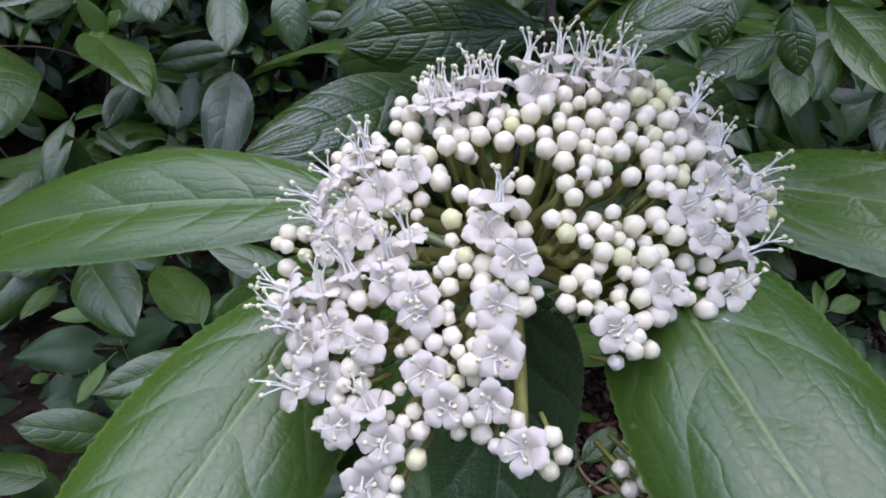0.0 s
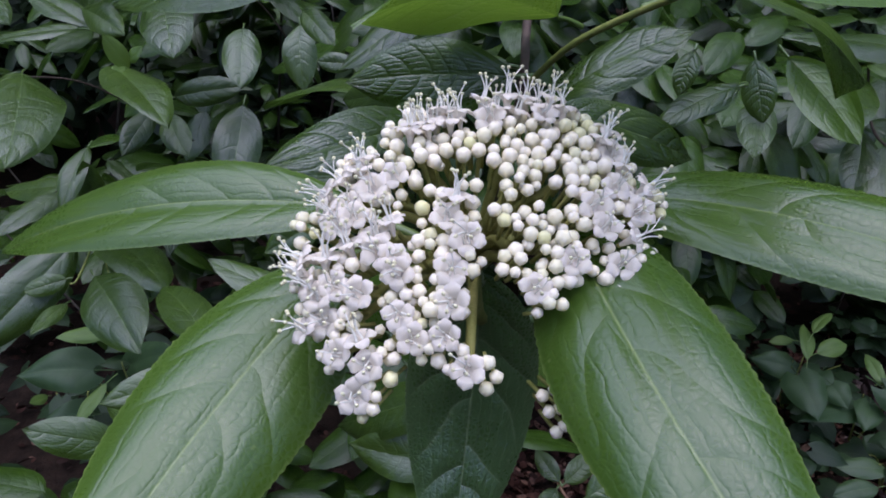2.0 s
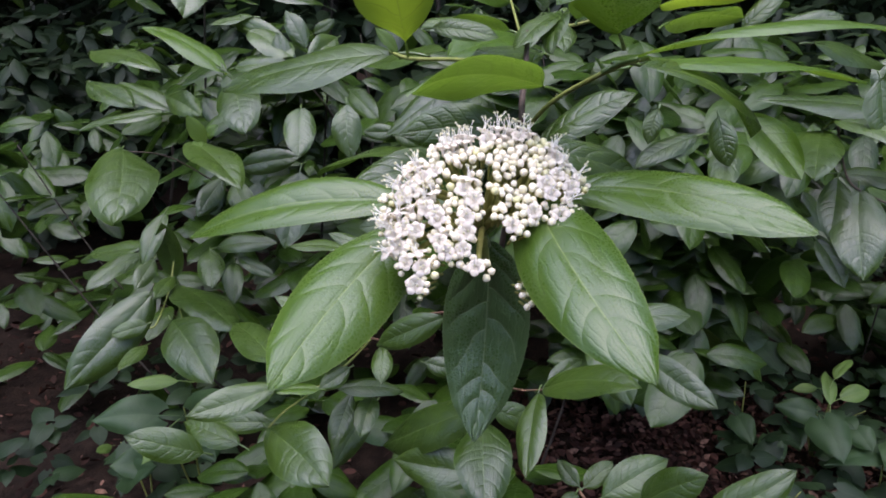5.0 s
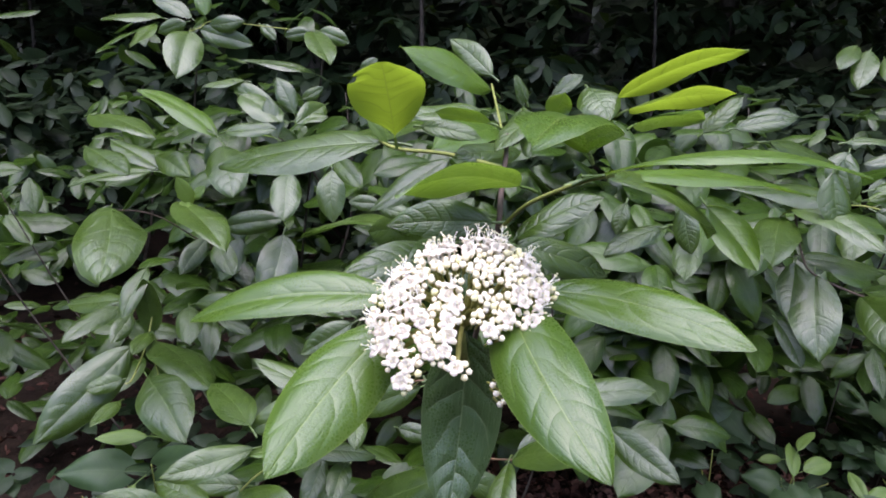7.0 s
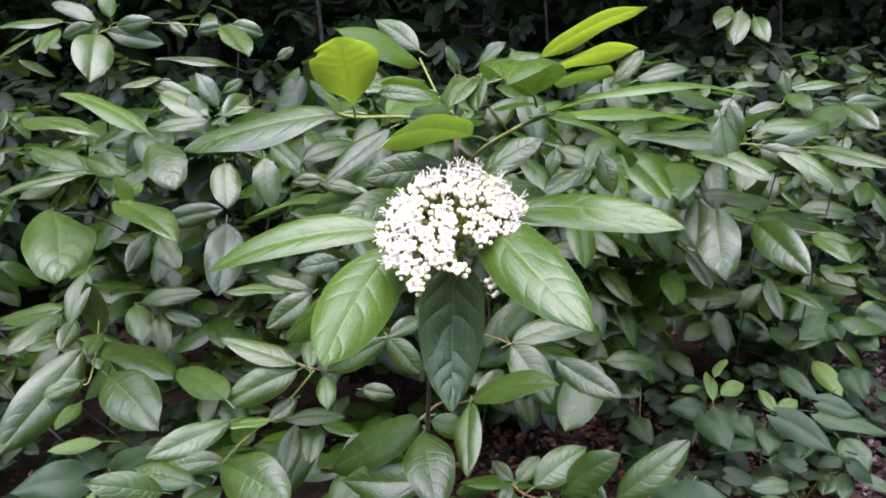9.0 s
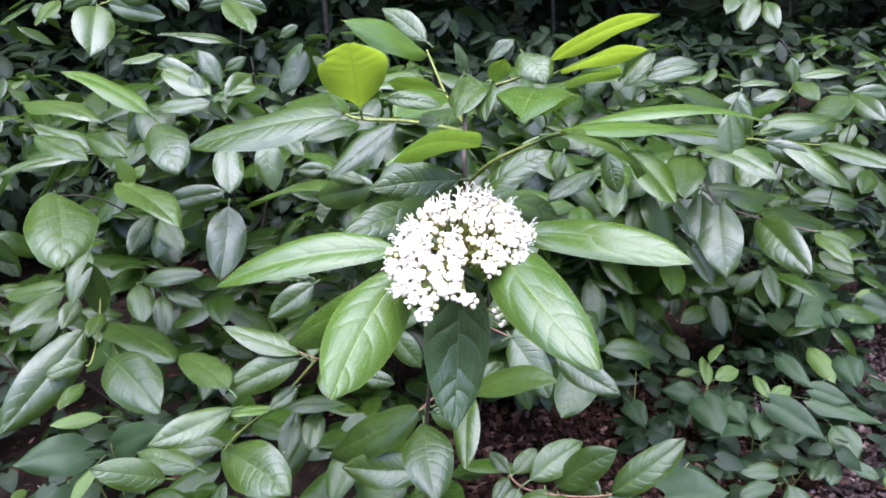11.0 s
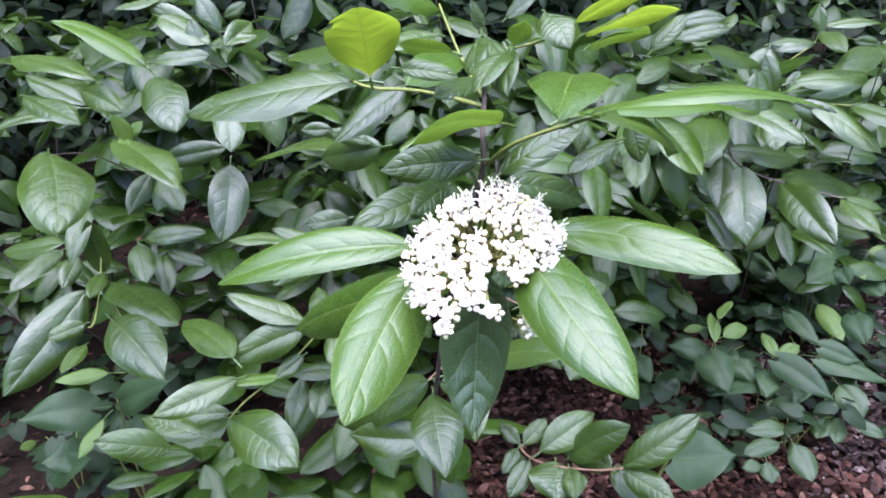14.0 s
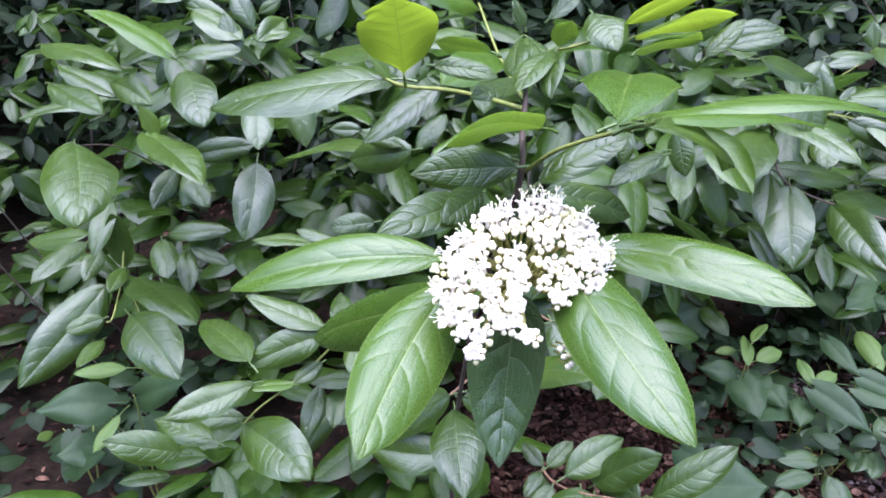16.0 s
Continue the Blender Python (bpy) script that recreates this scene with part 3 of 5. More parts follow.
leaf(shrub, (-0.138, 0.632, 0.698), (-0.225, 0.643, 0.700), 0.033, (0.02, 0.00, 1.00), old_leaf)
leaf(shrub, (-0.100, 0.532, 0.726), (-0.154, 0.518, 0.693), 0.033, (0.06, -0.95, 0.29), old_leaf)
leaf(shrub, (-0.109, 0.582, 0.717), (-0.160, 0.592, 0.733), 0.021, (0.09, -0.67, 0.73), old_leaf)
leaf(shrub, (-0.066, 0.537, 0.762), (-0.115, 0.541, 0.755), 0.028, (-0.11, -0.96, 0.25), old_leaf)
leaf(shrub, (-0.018, 0.414, 0.710), (-0.085, 0.432, 0.671), 0.030, (-0.36, -0.91, 0.21), old_leaf)
leaf(shrub, (-0.015, 0.480, 0.685), (0.018, 0.465, 0.643), 0.030, (0.01, -0.94, 0.34), old_leaf)
leaf(shrub, (-0.014, 0.480, 0.687), (0.025, 0.509, 0.695), 0.021, (0.44, -0.73, 0.53), old_leaf)
leaf(shrub, (-0.052, 0.588, 0.571), (-0.009, 0.581, 0.562), 0.025, (-0.05, -0.89, 0.46), old_leaf)
leaf(shrub, (0.014, 0.470, 0.585), (-0.097, 0.522, 0.499), 0.057, (-0.67, -0.46, 0.58), old_leaf)
leaf(shrub, (0.025, 0.460, 0.511), (-0.081, 0.490, 0.504), 0.048, (-0.27, -0.79, 0.55), old_leaf)
leaf(shrub, (0.018, 0.448, 0.582), (0.020, 0.346, 0.552), 0.059, (-0.10, -0.28, 0.95), old_leaf)
leaf(shrub, (0.027, 0.468, 0.583), (0.076, 0.478, 0.560), 0.030, (0.32, -0.88, 0.35), old_leaf)
leaf(shrub, (0.074, 0.477, 0.597), (0.058, 0.394, 0.554), 0.036, (-0.66, -0.24, 0.71), old_leaf)
leaf(shrub, (0.079, 0.478, 0.601), (0.158, 0.399, 0.649), 0.046, (-0.61, -0.14, 0.78), old_leaf)
leaf(shrub, (0.086, 0.496, 0.595), (0.125, 0.527, 0.610), 0.022, (0.27, -0.67, 0.69), old_leaf)
leaf(shrub, (0.132, 0.516, 0.648), (0.166, 0.459, 0.595), 0.047, (-0.32, -0.74, 0.59), old_leaf)
leaf(shrub, (0.180, 0.487, 0.637), (0.238, 0.426, 0.613), 0.036, (-0.50, -0.68, 0.53), old_leaf)
leaf(shrub, (0.133, 0.516, 0.650), (0.237, 0.529, 0.662), 0.040, (-0.05, -0.45, 0.89), old_leaf)
leaf(shrub, (0.131, 0.401, 0.529), (0.199, 0.431, 0.552), 0.039, (0.08, -0.72, 0.69), old_leaf)
leaf(shrub, (0.213, 0.370, 0.526), (0.290, 0.368, 0.588), 0.037, (-0.49, -0.65, 0.58), old_leaf)
leaf(shrub, (0.114, 0.431, 0.518), (0.095, 0.457, 0.531), 0.019, (-0.37, -0.61, 0.70), old_leaf)
leaf(shrub, (0.119, 0.430, 0.518), (0.150, 0.452, 0.533), 0.022, (0.10, -0.67, 0.73), old_leaf)
leaf(shrub, (0.110, 0.421, 0.519), (0.089, 0.399, 0.505), 0.019, (0.09, -0.59, 0.80), old_leaf)
leaf(shrub, (0.204, 0.379, 0.519), (0.168, 0.443, 0.507), 0.038, (-0.74, -0.31, 0.60), old_leaf)
leaf(shrub, (0.214, 0.372, 0.522), (0.250, 0.323, 0.521), 0.033, (-0.58, -0.44, 0.68), old_leaf)
leaf(shrub, (0.119, 0.404, 0.515), (0.091, 0.376, 0.491), 0.025, (-0.06, -0.63, 0.78), old_leaf)
leaf(shrub, (0.157, 0.380, 0.523), (0.152, 0.336, 0.519), 0.024, (-0.26, -0.05, 0.96), old_leaf)
leaf(shrub, (0.406, 0.662, 0.837), (0.348, 0.541, 0.807), 0.056, (-0.09, -0.20, 0.98), old_leaf)
leaf(shrub, (0.438, 0.621, 0.777), (0.419, 0.548, 0.697), 0.060, (-0.44, -0.61, 0.66), old_leaf, fine=True)
leaf(shrub, (0.425, 0.646, 0.785), (0.398, 0.589, 0.729), 0.038, (-0.32, -0.58, 0.75), old_leaf)
leaf(shrub, (0.405, 0.629, 0.716), (0.415, 0.573, 0.678), 0.026, (-0.29, -0.57, 0.77), old_leaf)
leaf(shrub, (0.489, 0.610, 0.756), (0.498, 0.494, 0.715), 0.051, (-0.75, -0.27, 0.60), old_leaf)
leaf(shrub, (0.503, 0.629, 0.755), (0.642, 0.657, 0.723), 0.055, (0.28, -0.40, 0.87), old_leaf)
leaf(shrub, (0.548, 0.569, 0.745), (0.548, 0.492, 0.727), 0.030, (-0.18, -0.22, 0.96), old_leaf)
leaf(shrub, (0.552, 0.569, 0.747), (0.601, 0.560, 0.732), 0.020, (0.17, -0.47, 0.86), old_leaf)
leaf(shrub, (0.440, 0.675, 0.785), (0.555, 0.678, 0.765), 0.044, (0.17, -0.41, 0.90), old_leaf)
leaf(shrub, (0.494, 0.669, 0.860), (0.482, 0.683, 0.909), 0.029, (-0.50, -0.86, 0.13), old_leaf)
leaf(shrub, (0.492, 0.669, 0.859), (0.332, 0.669, 0.872), 0.061, (0.08, -0.30, 0.95), old_leaf)
leaf(shrub, (0.515, 0.653, 0.850), (0.571, 0.624, 0.820), 0.033, (-0.43, -0.90, 0.07), old_leaf)
leaf(shrub, (0.535, 0.652, 0.852), (0.600, 0.585, 0.797), 0.041, (-0.04, -0.66, 0.75), old_leaf)
leaf(shrub, (0.589, 0.644, 0.847), (0.636, 0.540, 0.828), 0.044, (-0.20, -0.26, 0.94), old_leaf)
leaf(shrub, (0.499, 0.661, 0.834), (0.467, 0.601, 0.802), 0.041, (-0.27, -0.34, 0.90), old_leaf)
leaf(shrub, (0.410, 0.645, 0.852), (0.469, 0.547, 0.824), 0.045, (-0.04, -0.30, 0.95), old_leaf)
leaf(shrub, (0.516, 0.677, 0.861), (0.572, 0.673, 0.869), 0.022, (-0.15, -0.68, 0.72), young_leaf)
leaf(shrub, (0.536, 0.705, 0.857), (0.552, 0.710, 0.883), 0.017, (-0.37, -0.84, 0.40), old_leaf)
leaf(shrub, (0.557, 0.702, 0.855), (0.680, 0.745, 0.872), 0.050, (0.11, -0.62, 0.78), old_leaf)
leaf(shrub, (0.232, 0.434, 0.887), (0.255, 0.369, 0.847), 0.031, (0.66, 0.55, -0.52), young_leaf)
leaf(shrub, (0.138, 0.345, 0.903), (0.131, 0.339, 0.879), 0.014, (-0.23, -0.93, 0.29), old_leaf)
leaf(shrub, (0.211, 0.436, 0.885), (0.220, 0.424, 0.845), 0.024, (-0.35, -0.92, 0.20), old_leaf)
leaf(shrub, (0.170, 0.356, 0.882), (0.122, 0.336, 0.863), 0.021, (-0.06, -0.60, 0.80), old_leaf)
leaf(shrub, (0.228, 0.457, 0.853), (0.210, 0.405, 0.825), 0.028, (-0.23, -0.41, 0.88), old_leaf)
leaf(shrub, (0.182, 0.386, 0.878), (0.125, 0.344, 0.860), 0.028, (-0.14, -0.22, 0.96), old_leaf)
leaf(shrub, (0.220, 0.464, 0.799), (0.255, 0.402, 0.778), 0.028, (0.80, 0.28, 0.53), old_leaf)
leaf(far_shrub, (0.871, 1.156, 0.888), (0.866, 1.170, 0.939), 0.029, (-0.56, -0.81, 0.18), old_leaf)
leaf(far_shrub, (0.875, 1.156, 0.891), (0.861, 1.051, 0.861), 0.042, (-0.32, -0.22, 0.92), old_leaf)
leaf(far_shrub, (0.881, 1.157, 0.899), (0.992, 1.147, 0.904), 0.042, (-0.08, -0.38, 0.92), old_leaf)
leaf(far_shrub, (0.861, 1.151, 0.868), (0.780, 1.156, 0.854), 0.031, (-0.16, -0.73, 0.66), old_leaf)
leaf(far_shrub, (0.979, 1.126, 0.861), (0.842, 1.032, 0.818), 0.065, (0.04, -0.46, 0.88), old_leaf)
leaf(far_shrub, (0.982, 1.126, 0.863), (0.985, 1.016, 0.821), 0.045, (-0.62, -0.30, 0.73), old_leaf)
leaf(far_shrub, (0.980, 1.127, 0.865), (0.930, 1.134, 0.872), 0.028, (-0.14, -0.99, 0.01), old_leaf)
leaf(far_shrub, (0.986, 1.127, 0.868), (1.080, 1.116, 0.866), 0.036, (-0.11, -0.97, 0.23), old_leaf)
leaf(far_shrub, (1.165, 1.642, 0.876), (1.197, 1.629, 0.854), 0.023, (-0.40, -0.92, -0.04), old_leaf)
leaf(far_shrub, (0.833, 1.292, 1.070), (0.774, 1.206, 0.993), 0.052, (-0.21, -0.57, 0.80), old_leaf)
leaf(far_shrub, (0.861, 1.285, 1.054), (0.847, 1.199, 0.996), 0.040, (-0.56, -0.40, 0.73), old_leaf)
leaf(far_shrub, (0.806, 1.298, 1.078), (0.738, 1.219, 1.028), 0.044, (-0.09, -0.48, 0.87), old_leaf)
leaf(sapling, (-0.527, 1.222, 1.059), (-0.515, 1.113, 0.969), 0.078, (0.41, -0.56, 0.72), old_leaf)
leaf(sapling, (-0.505, 1.220, 1.063), (-0.405, 1.233, 1.038), 0.042, (0.13, -0.99, -0.01), old_leaf)
leaf(sapling, (-0.534, 1.227, 1.076), (-0.592, 1.227, 1.054), 0.034, (0.05, -0.98, -0.17), old_leaf)
leaf(sapling, (-0.593, 1.256, 1.084), (-0.726, 1.269, 1.078), 0.051, (-0.08, -0.39, 0.92), old_leaf)
leaf(sapling, (-0.488, 1.220, 1.071), (-0.414, 1.215, 1.082), 0.035, (-0.05, -0.99, -0.12), old_leaf)
leaf(sapling, (-0.610, 1.256, 1.074), (-0.617, 1.159, 1.023), 0.042, (-0.15, -0.46, 0.88), old_leaf)
leaf(sapling, (-0.544, 1.283, 1.087), (-0.631, 1.302, 1.123), 0.037, (0.06, -0.81, 0.59), old_leaf)
leaf(sapling, (-0.497, 1.227, 1.090), (-0.510, 1.242, 1.143), 0.031, (0.23, -0.92, 0.33), young_leaf)
leaf(sapling, (-0.271, 1.163, 1.063), (-0.217, 1.040, 1.003), 0.056, (0.18, -0.37, 0.91), old_leaf)
leaf(sapling, (-0.276, 1.163, 1.061), (-0.327, 1.166, 1.053), 0.028, (-0.05, -0.99, -0.10), old_leaf)
leaf(sapling, (-0.260, 1.162, 1.064), (-0.201, 1.150, 1.044), 0.035, (-0.18, -0.98, 0.05), old_leaf)
leaf(sapling, (-0.392, 1.243, 1.077), (-0.359, 1.231, 1.048), 0.025, (-0.11, -0.96, 0.26), old_leaf)
leaf(sapling, (-0.253, 1.098, 0.986), (-0.384, 1.076, 1.004), 0.051, (0.17, -0.22, 0.96), old_leaf)
leaf(sapling, (-0.179, 1.135, 0.998), (-0.146, 1.137, 1.018), 0.021, (0.07, -1.00, -0.04), old_leaf)
leaf(shrub, (-0.044, 0.334, 0.942), (-0.059, 0.330, 0.960), 0.009, (0.57, -0.77, 0.28), shoot_leaf)
leaf(shrub, (-0.363, 0.751, 0.813), (-0.368, 0.736, 0.833), 0.014, (0.54, -0.74, -0.40), shoot_leaf)
leaf(shrub, (-0.365, 0.741, 0.815), (-0.340, 0.705, 0.805), 0.017, (-0.00, -0.26, 0.96), shoot_leaf)
leaf(shrub, (0.502, 0.668, 0.858), (0.495, 0.672, 0.872), 0.009, (-0.47, -0.88, 0.05), young_leaf)
leaf(shrub, (0.060, 0.288, 0.969), (0.031, 0.244, 0.948), 0.022, (-0.20, -0.30, 0.93), old_leaf)
leaf(shrub, (0.062, 0.287, 0.968), (0.052, 0.241, 0.945), 0.020, (-0.67, -0.21, 0.71), old_leaf)
leaf(shrub, (0.199, 0.373, 0.956), (0.228, 0.378, 0.984), 0.016, (-0.26, -0.87, 0.41), old_leaf)
leaf(shrub, (0.260, 0.470, 0.954), (0.315, 0.467, 0.964), 0.021, (-0.15, -0.78, 0.61), old_leaf)
leaf(shrub, (0.398, 0.534, 0.940), (0.445, 0.529, 0.940), 0.018, (-0.03, -0.32, 0.95), old_leaf)
leaf(shrub, (-0.417, 0.623, 0.934), (-0.314, 0.555, 0.917), 0.047, (0.01, -0.23, 0.97), old_leaf)
leaf(shrub, (-0.362, 0.507, 0.911), (-0.296, 0.453, 0.893), 0.033, (0.02, -0.29, 0.96), old_leaf)
leaf(shrub, (-0.016, 0.273, 0.960), (0.023, 0.267, 0.954), 0.015, (-0.08, -0.91, 0.40), old_leaf)

# hero leaves below the flower cluster
NODE = Vector((0.013, 0.114, 0.882))
twig("branch", shrub, [(0.035, 0.25, 0.80), (0.028, 0.18, 0.835), (0.016, 0.125, 0.862), NODE], [0.0028, 0.0024, 0.002, 0.002], twig_green)


def hero(base, tip, width, normal, arch, sweep=0.0, mat=None, label="", quilt=0.0022, fold=0.0, full=0.6):
    base, tip = Vector(base), Vector(tip)
    length = (tip - base).length
    v, uv, f = leaf_data(length, width, arch, 90, 30, random.Random(int(length * 1e5)), quilt, 7, False, 0.018, sweep, fullness=full, valley=0.08)
    v = [(x, y, z + fold * abs(y)) for x, y, z in v]
    n0 = len(v)
    m = frame_of(base, tip, normal)
    local = m.inverted() @ NODE
    tv, tf = tube_data([(0.003, 0, 0), local * 0.5 + Vector((0, 0, 0.002)), local], [0.0012, 0.0013, 0.0016], 6)
    v = v + [tuple(p) for p in tv]
    uv = uv + [(0.5, 0.1)] * len(tv)
    f = f + [tuple(k + n0 for k in face) for face in tf]
    ob = part_of("leaf", mesh_of("leaf", v, f, mat or hero_leaf, uv), shrub, label)
    ob.matrix_local = m
    return ob


hero((-0.0181, 0.1309, 0.8909), (-0.1190, 0.1375, 0.8720), 0.0262, (0.03, -0.53, 0.84), 0.091, -0.013, fold=0.34, full=0.59)
hero((0.0438, 0.1235, 0.8989), (0.1217, 0.0649, 0.8977), 0.0261, (-0.12, -0.47, 0.87), 0.036, 0.042, fold=0.20, full=0.56)
hero((-0.0141, 0.1114, 0.8886), (-0.0532, 0.0317, 0.8567), 0.0345, (0.17, -0.49, 0.85), -0.019, -0.036, fold=0.04, full=0.69)
hero((0.0322, 0.1061, 0.9005), (0.0616, 0.0219, 0.8665), 0.0326, (-0.40, -0.36, 0.84), 0.076, -0.030, fold=0.06, full=0.63)
hero((0.0158, 0.1216, 0.8775), (0.0101, 0.1086, 0.7874), 0.0388, (-0.03, -0.99, 0.12), -0.142, 0.016, mat=shade_leaf, quilt=0.014, full=0.67)
hero((0.004, 0.135, 0.868), (-0.095, 0.235, 0.79), 0.034, (-0.4, -0.5, 0.6), 0.06)

# flower cluster: places on its dome, in millimetres across and up
cluster = tagged(new("flower_cluster"), "white flat-topped cluster of small flowers and buds")
cluster.parent = shrub
DOME = Matrix(((1, 0, 0), (0, 0.732, 0.682), (0, -0.682, 0.732))).transposed().to_4x4()
DOME.translation = (0.010, 0.088, 0.903)


def on_dome(u, v, lift=0.0):
    bulge = 5.5 - 0.0062 * ((u - 3) ** 2 + v * v)
    return DOME @ Vector((u / 1000, v / 1000, (bulge + lift) / 1000))


def dome_normal(u, v):
    return (DOME.to_3x3() @ Vector((0.024 * (u - 3), 0.024 * v, 1.0))).normalized()


def corolla_mesh(seed):
    rng = random.Random(seed)
    verts, faces = [], []
    for k in range(5):
        turn = 2 * math.pi * k / 5 + rng.uniform(-0.08, 0.08)
        cup, size, twist = rng.uniform(-0.25, 0.35), rng.uniform(0.93, 1.08), rng.uniform(-0.25, 0.25)
        at = len(verts)
        nr, na = 6, 6
        for i in range(nr + 1):
            s = i / nr
            half = 0.56 * max(0.02, 1 - ((s - 0.56) / 0.46) ** 2) ** 0.5 if s > 0.4 else 0.56 * (0.40 + 1.35 * s)
            for j in range(na + 1):
                q = 2 * j / na - 1
                x = 0.20 + 0.74 * s * size * (1 - 0.10 * q * q * s)
                y = half * q * 0.72
                z = -0.12 + 0.42 * min(1.0, s / 0.45) ** 0.8 + cup * s * s * 0.6 - 0.55 * max(0, s - 0.45) ** 2 - 0.13 * q * q * s + twist * q * 0.1
                verts.append((x * math.cos(turn) - y * math.sin(turn), x * math.sin(turn) + y * math.cos(turn), z))
        for i in range(nr):
            for j in range(na):
                a = at + i * (na + 1) + j
                faces.append((a, a + na + 1, a + na + 2, a + 1))
    # the throat and the short tube below the lobes
    at, rings = len(verts), [(0.02, -0.30), (0.14, -0.28), (0.24, -0.12), (0.28, -0.02), (0.25, -0.06), (0.18, -0.35), (0.11, -0.75), (0.05, -0.8)]
    for r, z in rings:
        for k in range(10):
            a = 2 * math.pi * k / 10
            verts.append((r * math.cos(a), r * math.sin(a), z))
    for i in range(len(rings) - 1):
        for k in range(10):
            a, b = at + i * 10 + k, at + i * 10 + (k + 1) % 10
            faces.append((a, b, b + 10, a + 10))
    return mesh_of("flower", [tuple(c * 0.0042 for c in v) for v in verts], faces, petal_white)


def stamen_mesh(seed):
    rng = random.Random(seed)
    verts, faces, mats = [], [], []
    for k in range(1):
        a = rng.uniform(-0.3, 0.3)
        spread, tall = rng.uniform(0.25, 0.75), rng.uniform(0.0050, 0.0078)
        out = Vector((math.cos(a), math.sin(a), 0))
        top = out * tall * spread * 0.7 + Vector((0, 0, tall))
        bend = out * tall * spread * 0.15 + Vector((0, 0, tall * 0.5)) + Vector((rng.uniform(-1, 1), rng.uniform(-1, 1), 0)) * 0.0005
        v, f = tube_data([out * 0.0011 - Vector((0, 0, 0.0005)), bend, top], [0.00018, 0.00016, 0.00014], 5)
        at = len(verts)
        verts += v
        faces += [tuple(i + at for i in g) for g in f]
        mats += [0] * len(f)
        at = len(verts)
        for i in range(5):
            for j in range(6):
                th, ph = math.pi * i / 4, 2 * math.pi * j / 6
                verts.append(top + Vector((math.sin(th) * math.cos(ph) * 0.00050, math.sin(th) * math.sin(ph) * 0.00042, math.cos(th) * 0.00044)))
        for i in range(4):
            for j in range(6):
                p, q = at + i * 6 + j, at + i * 6 + (j + 1) % 6
                faces.append((p, p + 6, q + 6, q))
                mats.append(1)
    me = mesh_of("stamen", verts, faces, filament_white)
    me.materials.append(anther_cream)
    me.polygons.foreach_set("material_index", mats)
    return me


def bud_mesh(seed):
    rng = random.Random(seed)
    verts, faces, rows, cols = [], [], 9, 20
    for i in range(rows + 1):
        th = math.pi * i / rows
        for j in range(cols):
            ph = 2 * math.pi * j / cols
            five = math.cos(math.pi / 5) / math.cos((ph % (0.4 * math.pi)) - math.pi / 5)
            lobe = 0.8 * five + 0.2
            lobe *= 1 - 0.07 * math.exp(-((((ph + 0.2 * math.pi) % (0.4 * math.pi)) - 0.2 * math.pi) / 0.16) ** 2) * (i < 5)
            r = math.sin(th) ** 0.85 * lobe * (1.0 if i < 6 else 0.85)
            verts.append((r * math.cos(ph), r * math.sin(ph), math.cos(th) * (0.90 if i < 5 else 1.12) - (0.05 if i == 0 else 0)))
    for i in range(rows):
        for j in range(cols):
            a, b = i * cols + j, i * cols + (j + 1) % cols
            faces.append((a, a + cols, b + cols, b))
    return mesh_of("bud", [tuple(c * 0.00143 * rng.uniform(0.985, 1.015) for c in v) for v in verts], faces, bud_cream)


COROLLAS = [corolla_mesh(s) for s in range(5)]
STAMENS = [stamen_mesh(s + 40) for s in range(12)]
BUDS = [bud_mesh(s) for s in range(3)]
bloom_rng = random.Random(77)
taken = []
LEANS = {"f": (0, 0, 1), "u": (0.1, 0.95, 0.35), "l": (-0.85, 0.55, 0.4), "r": (0.85, 0.5, 0.4)}


def upright(p, d, turn):
    q = Vector(d).normalized().to_track_quat("Z", "Y").to_matrix().to_4x4()
    q.translation = p
    return q @ pose(0, 0, 0, 0, 0, turn)


rays_v, rays_f = [], []


def stalk_to(points, radii, sides=5):
    v, f = tube_data(points, radii, sides)
    at = len(rays_v)
    rays_v.extend(v)
    rays_f.extend(tuple(i + at for i in g) for g in f)


def blossom(u, v, way="f"):
    p = on_dome(u, v, bloom_rng.uniform(-0.6, 1.0))
    d = dome_normal(u, v) * 0.6 + DOME.to_3x3() @ Vector(LEANS[way]) + Vector([bloom_rng.uniform(-0.28, 0.28) for _ in range(3)])
    m = upright(p, d, bloom_rng.uniform(0, 72)) @ Matrix.Scale(bloom_rng.uniform(0.82, 0.98), 4)
    fl = part_of("flower", bloom_rng.choice(COROLLAS), cluster)
    fl.matrix_local = m
    for k in range(5) if way != "f" else bloom_rng.sample(range(5), 4):
        st = part_of("stamen", bloom_rng.choice(STAMENS), cluster)
        st.matrix_local = m @ pose(0, 0, 0, 0, 0, 36 + 72 * k)
    taken.append((u, v, 2.4 if way == "f" else 1.7))
    hub = on_dome(u * 0.86 + 0.4, v * 0.86, -9)
    stalk_to([hub, (hub + p) / 2, p - d.normalized() * 0.003], [0.0006, 0.00055, 0.0005])


def bud(u, v, lift=0.0, size=1.0):
    p = on_dome(u, v, lift)
    d = dome_normal(u, v) + Vector([bloom_rng.uniform(-0.3, 0.3) for _ in range(3)])
    ob = part_of("bud", bloom_rng.choice(BUDS), cluster)
    ob.matrix_local = upright(p, d, bloom_rng.uniform(0, 72)) @ Matrix.Scale(size, 4)
    taken.append((u, v, 1.22 * size))
    hub = on_dome(u * 0.86 + 0.4, v * 0.86, -9 + lift)
    stalk_to([hub, (hub + p) / 2, p], [0.0005, 0.00045, 0.00045], 4)


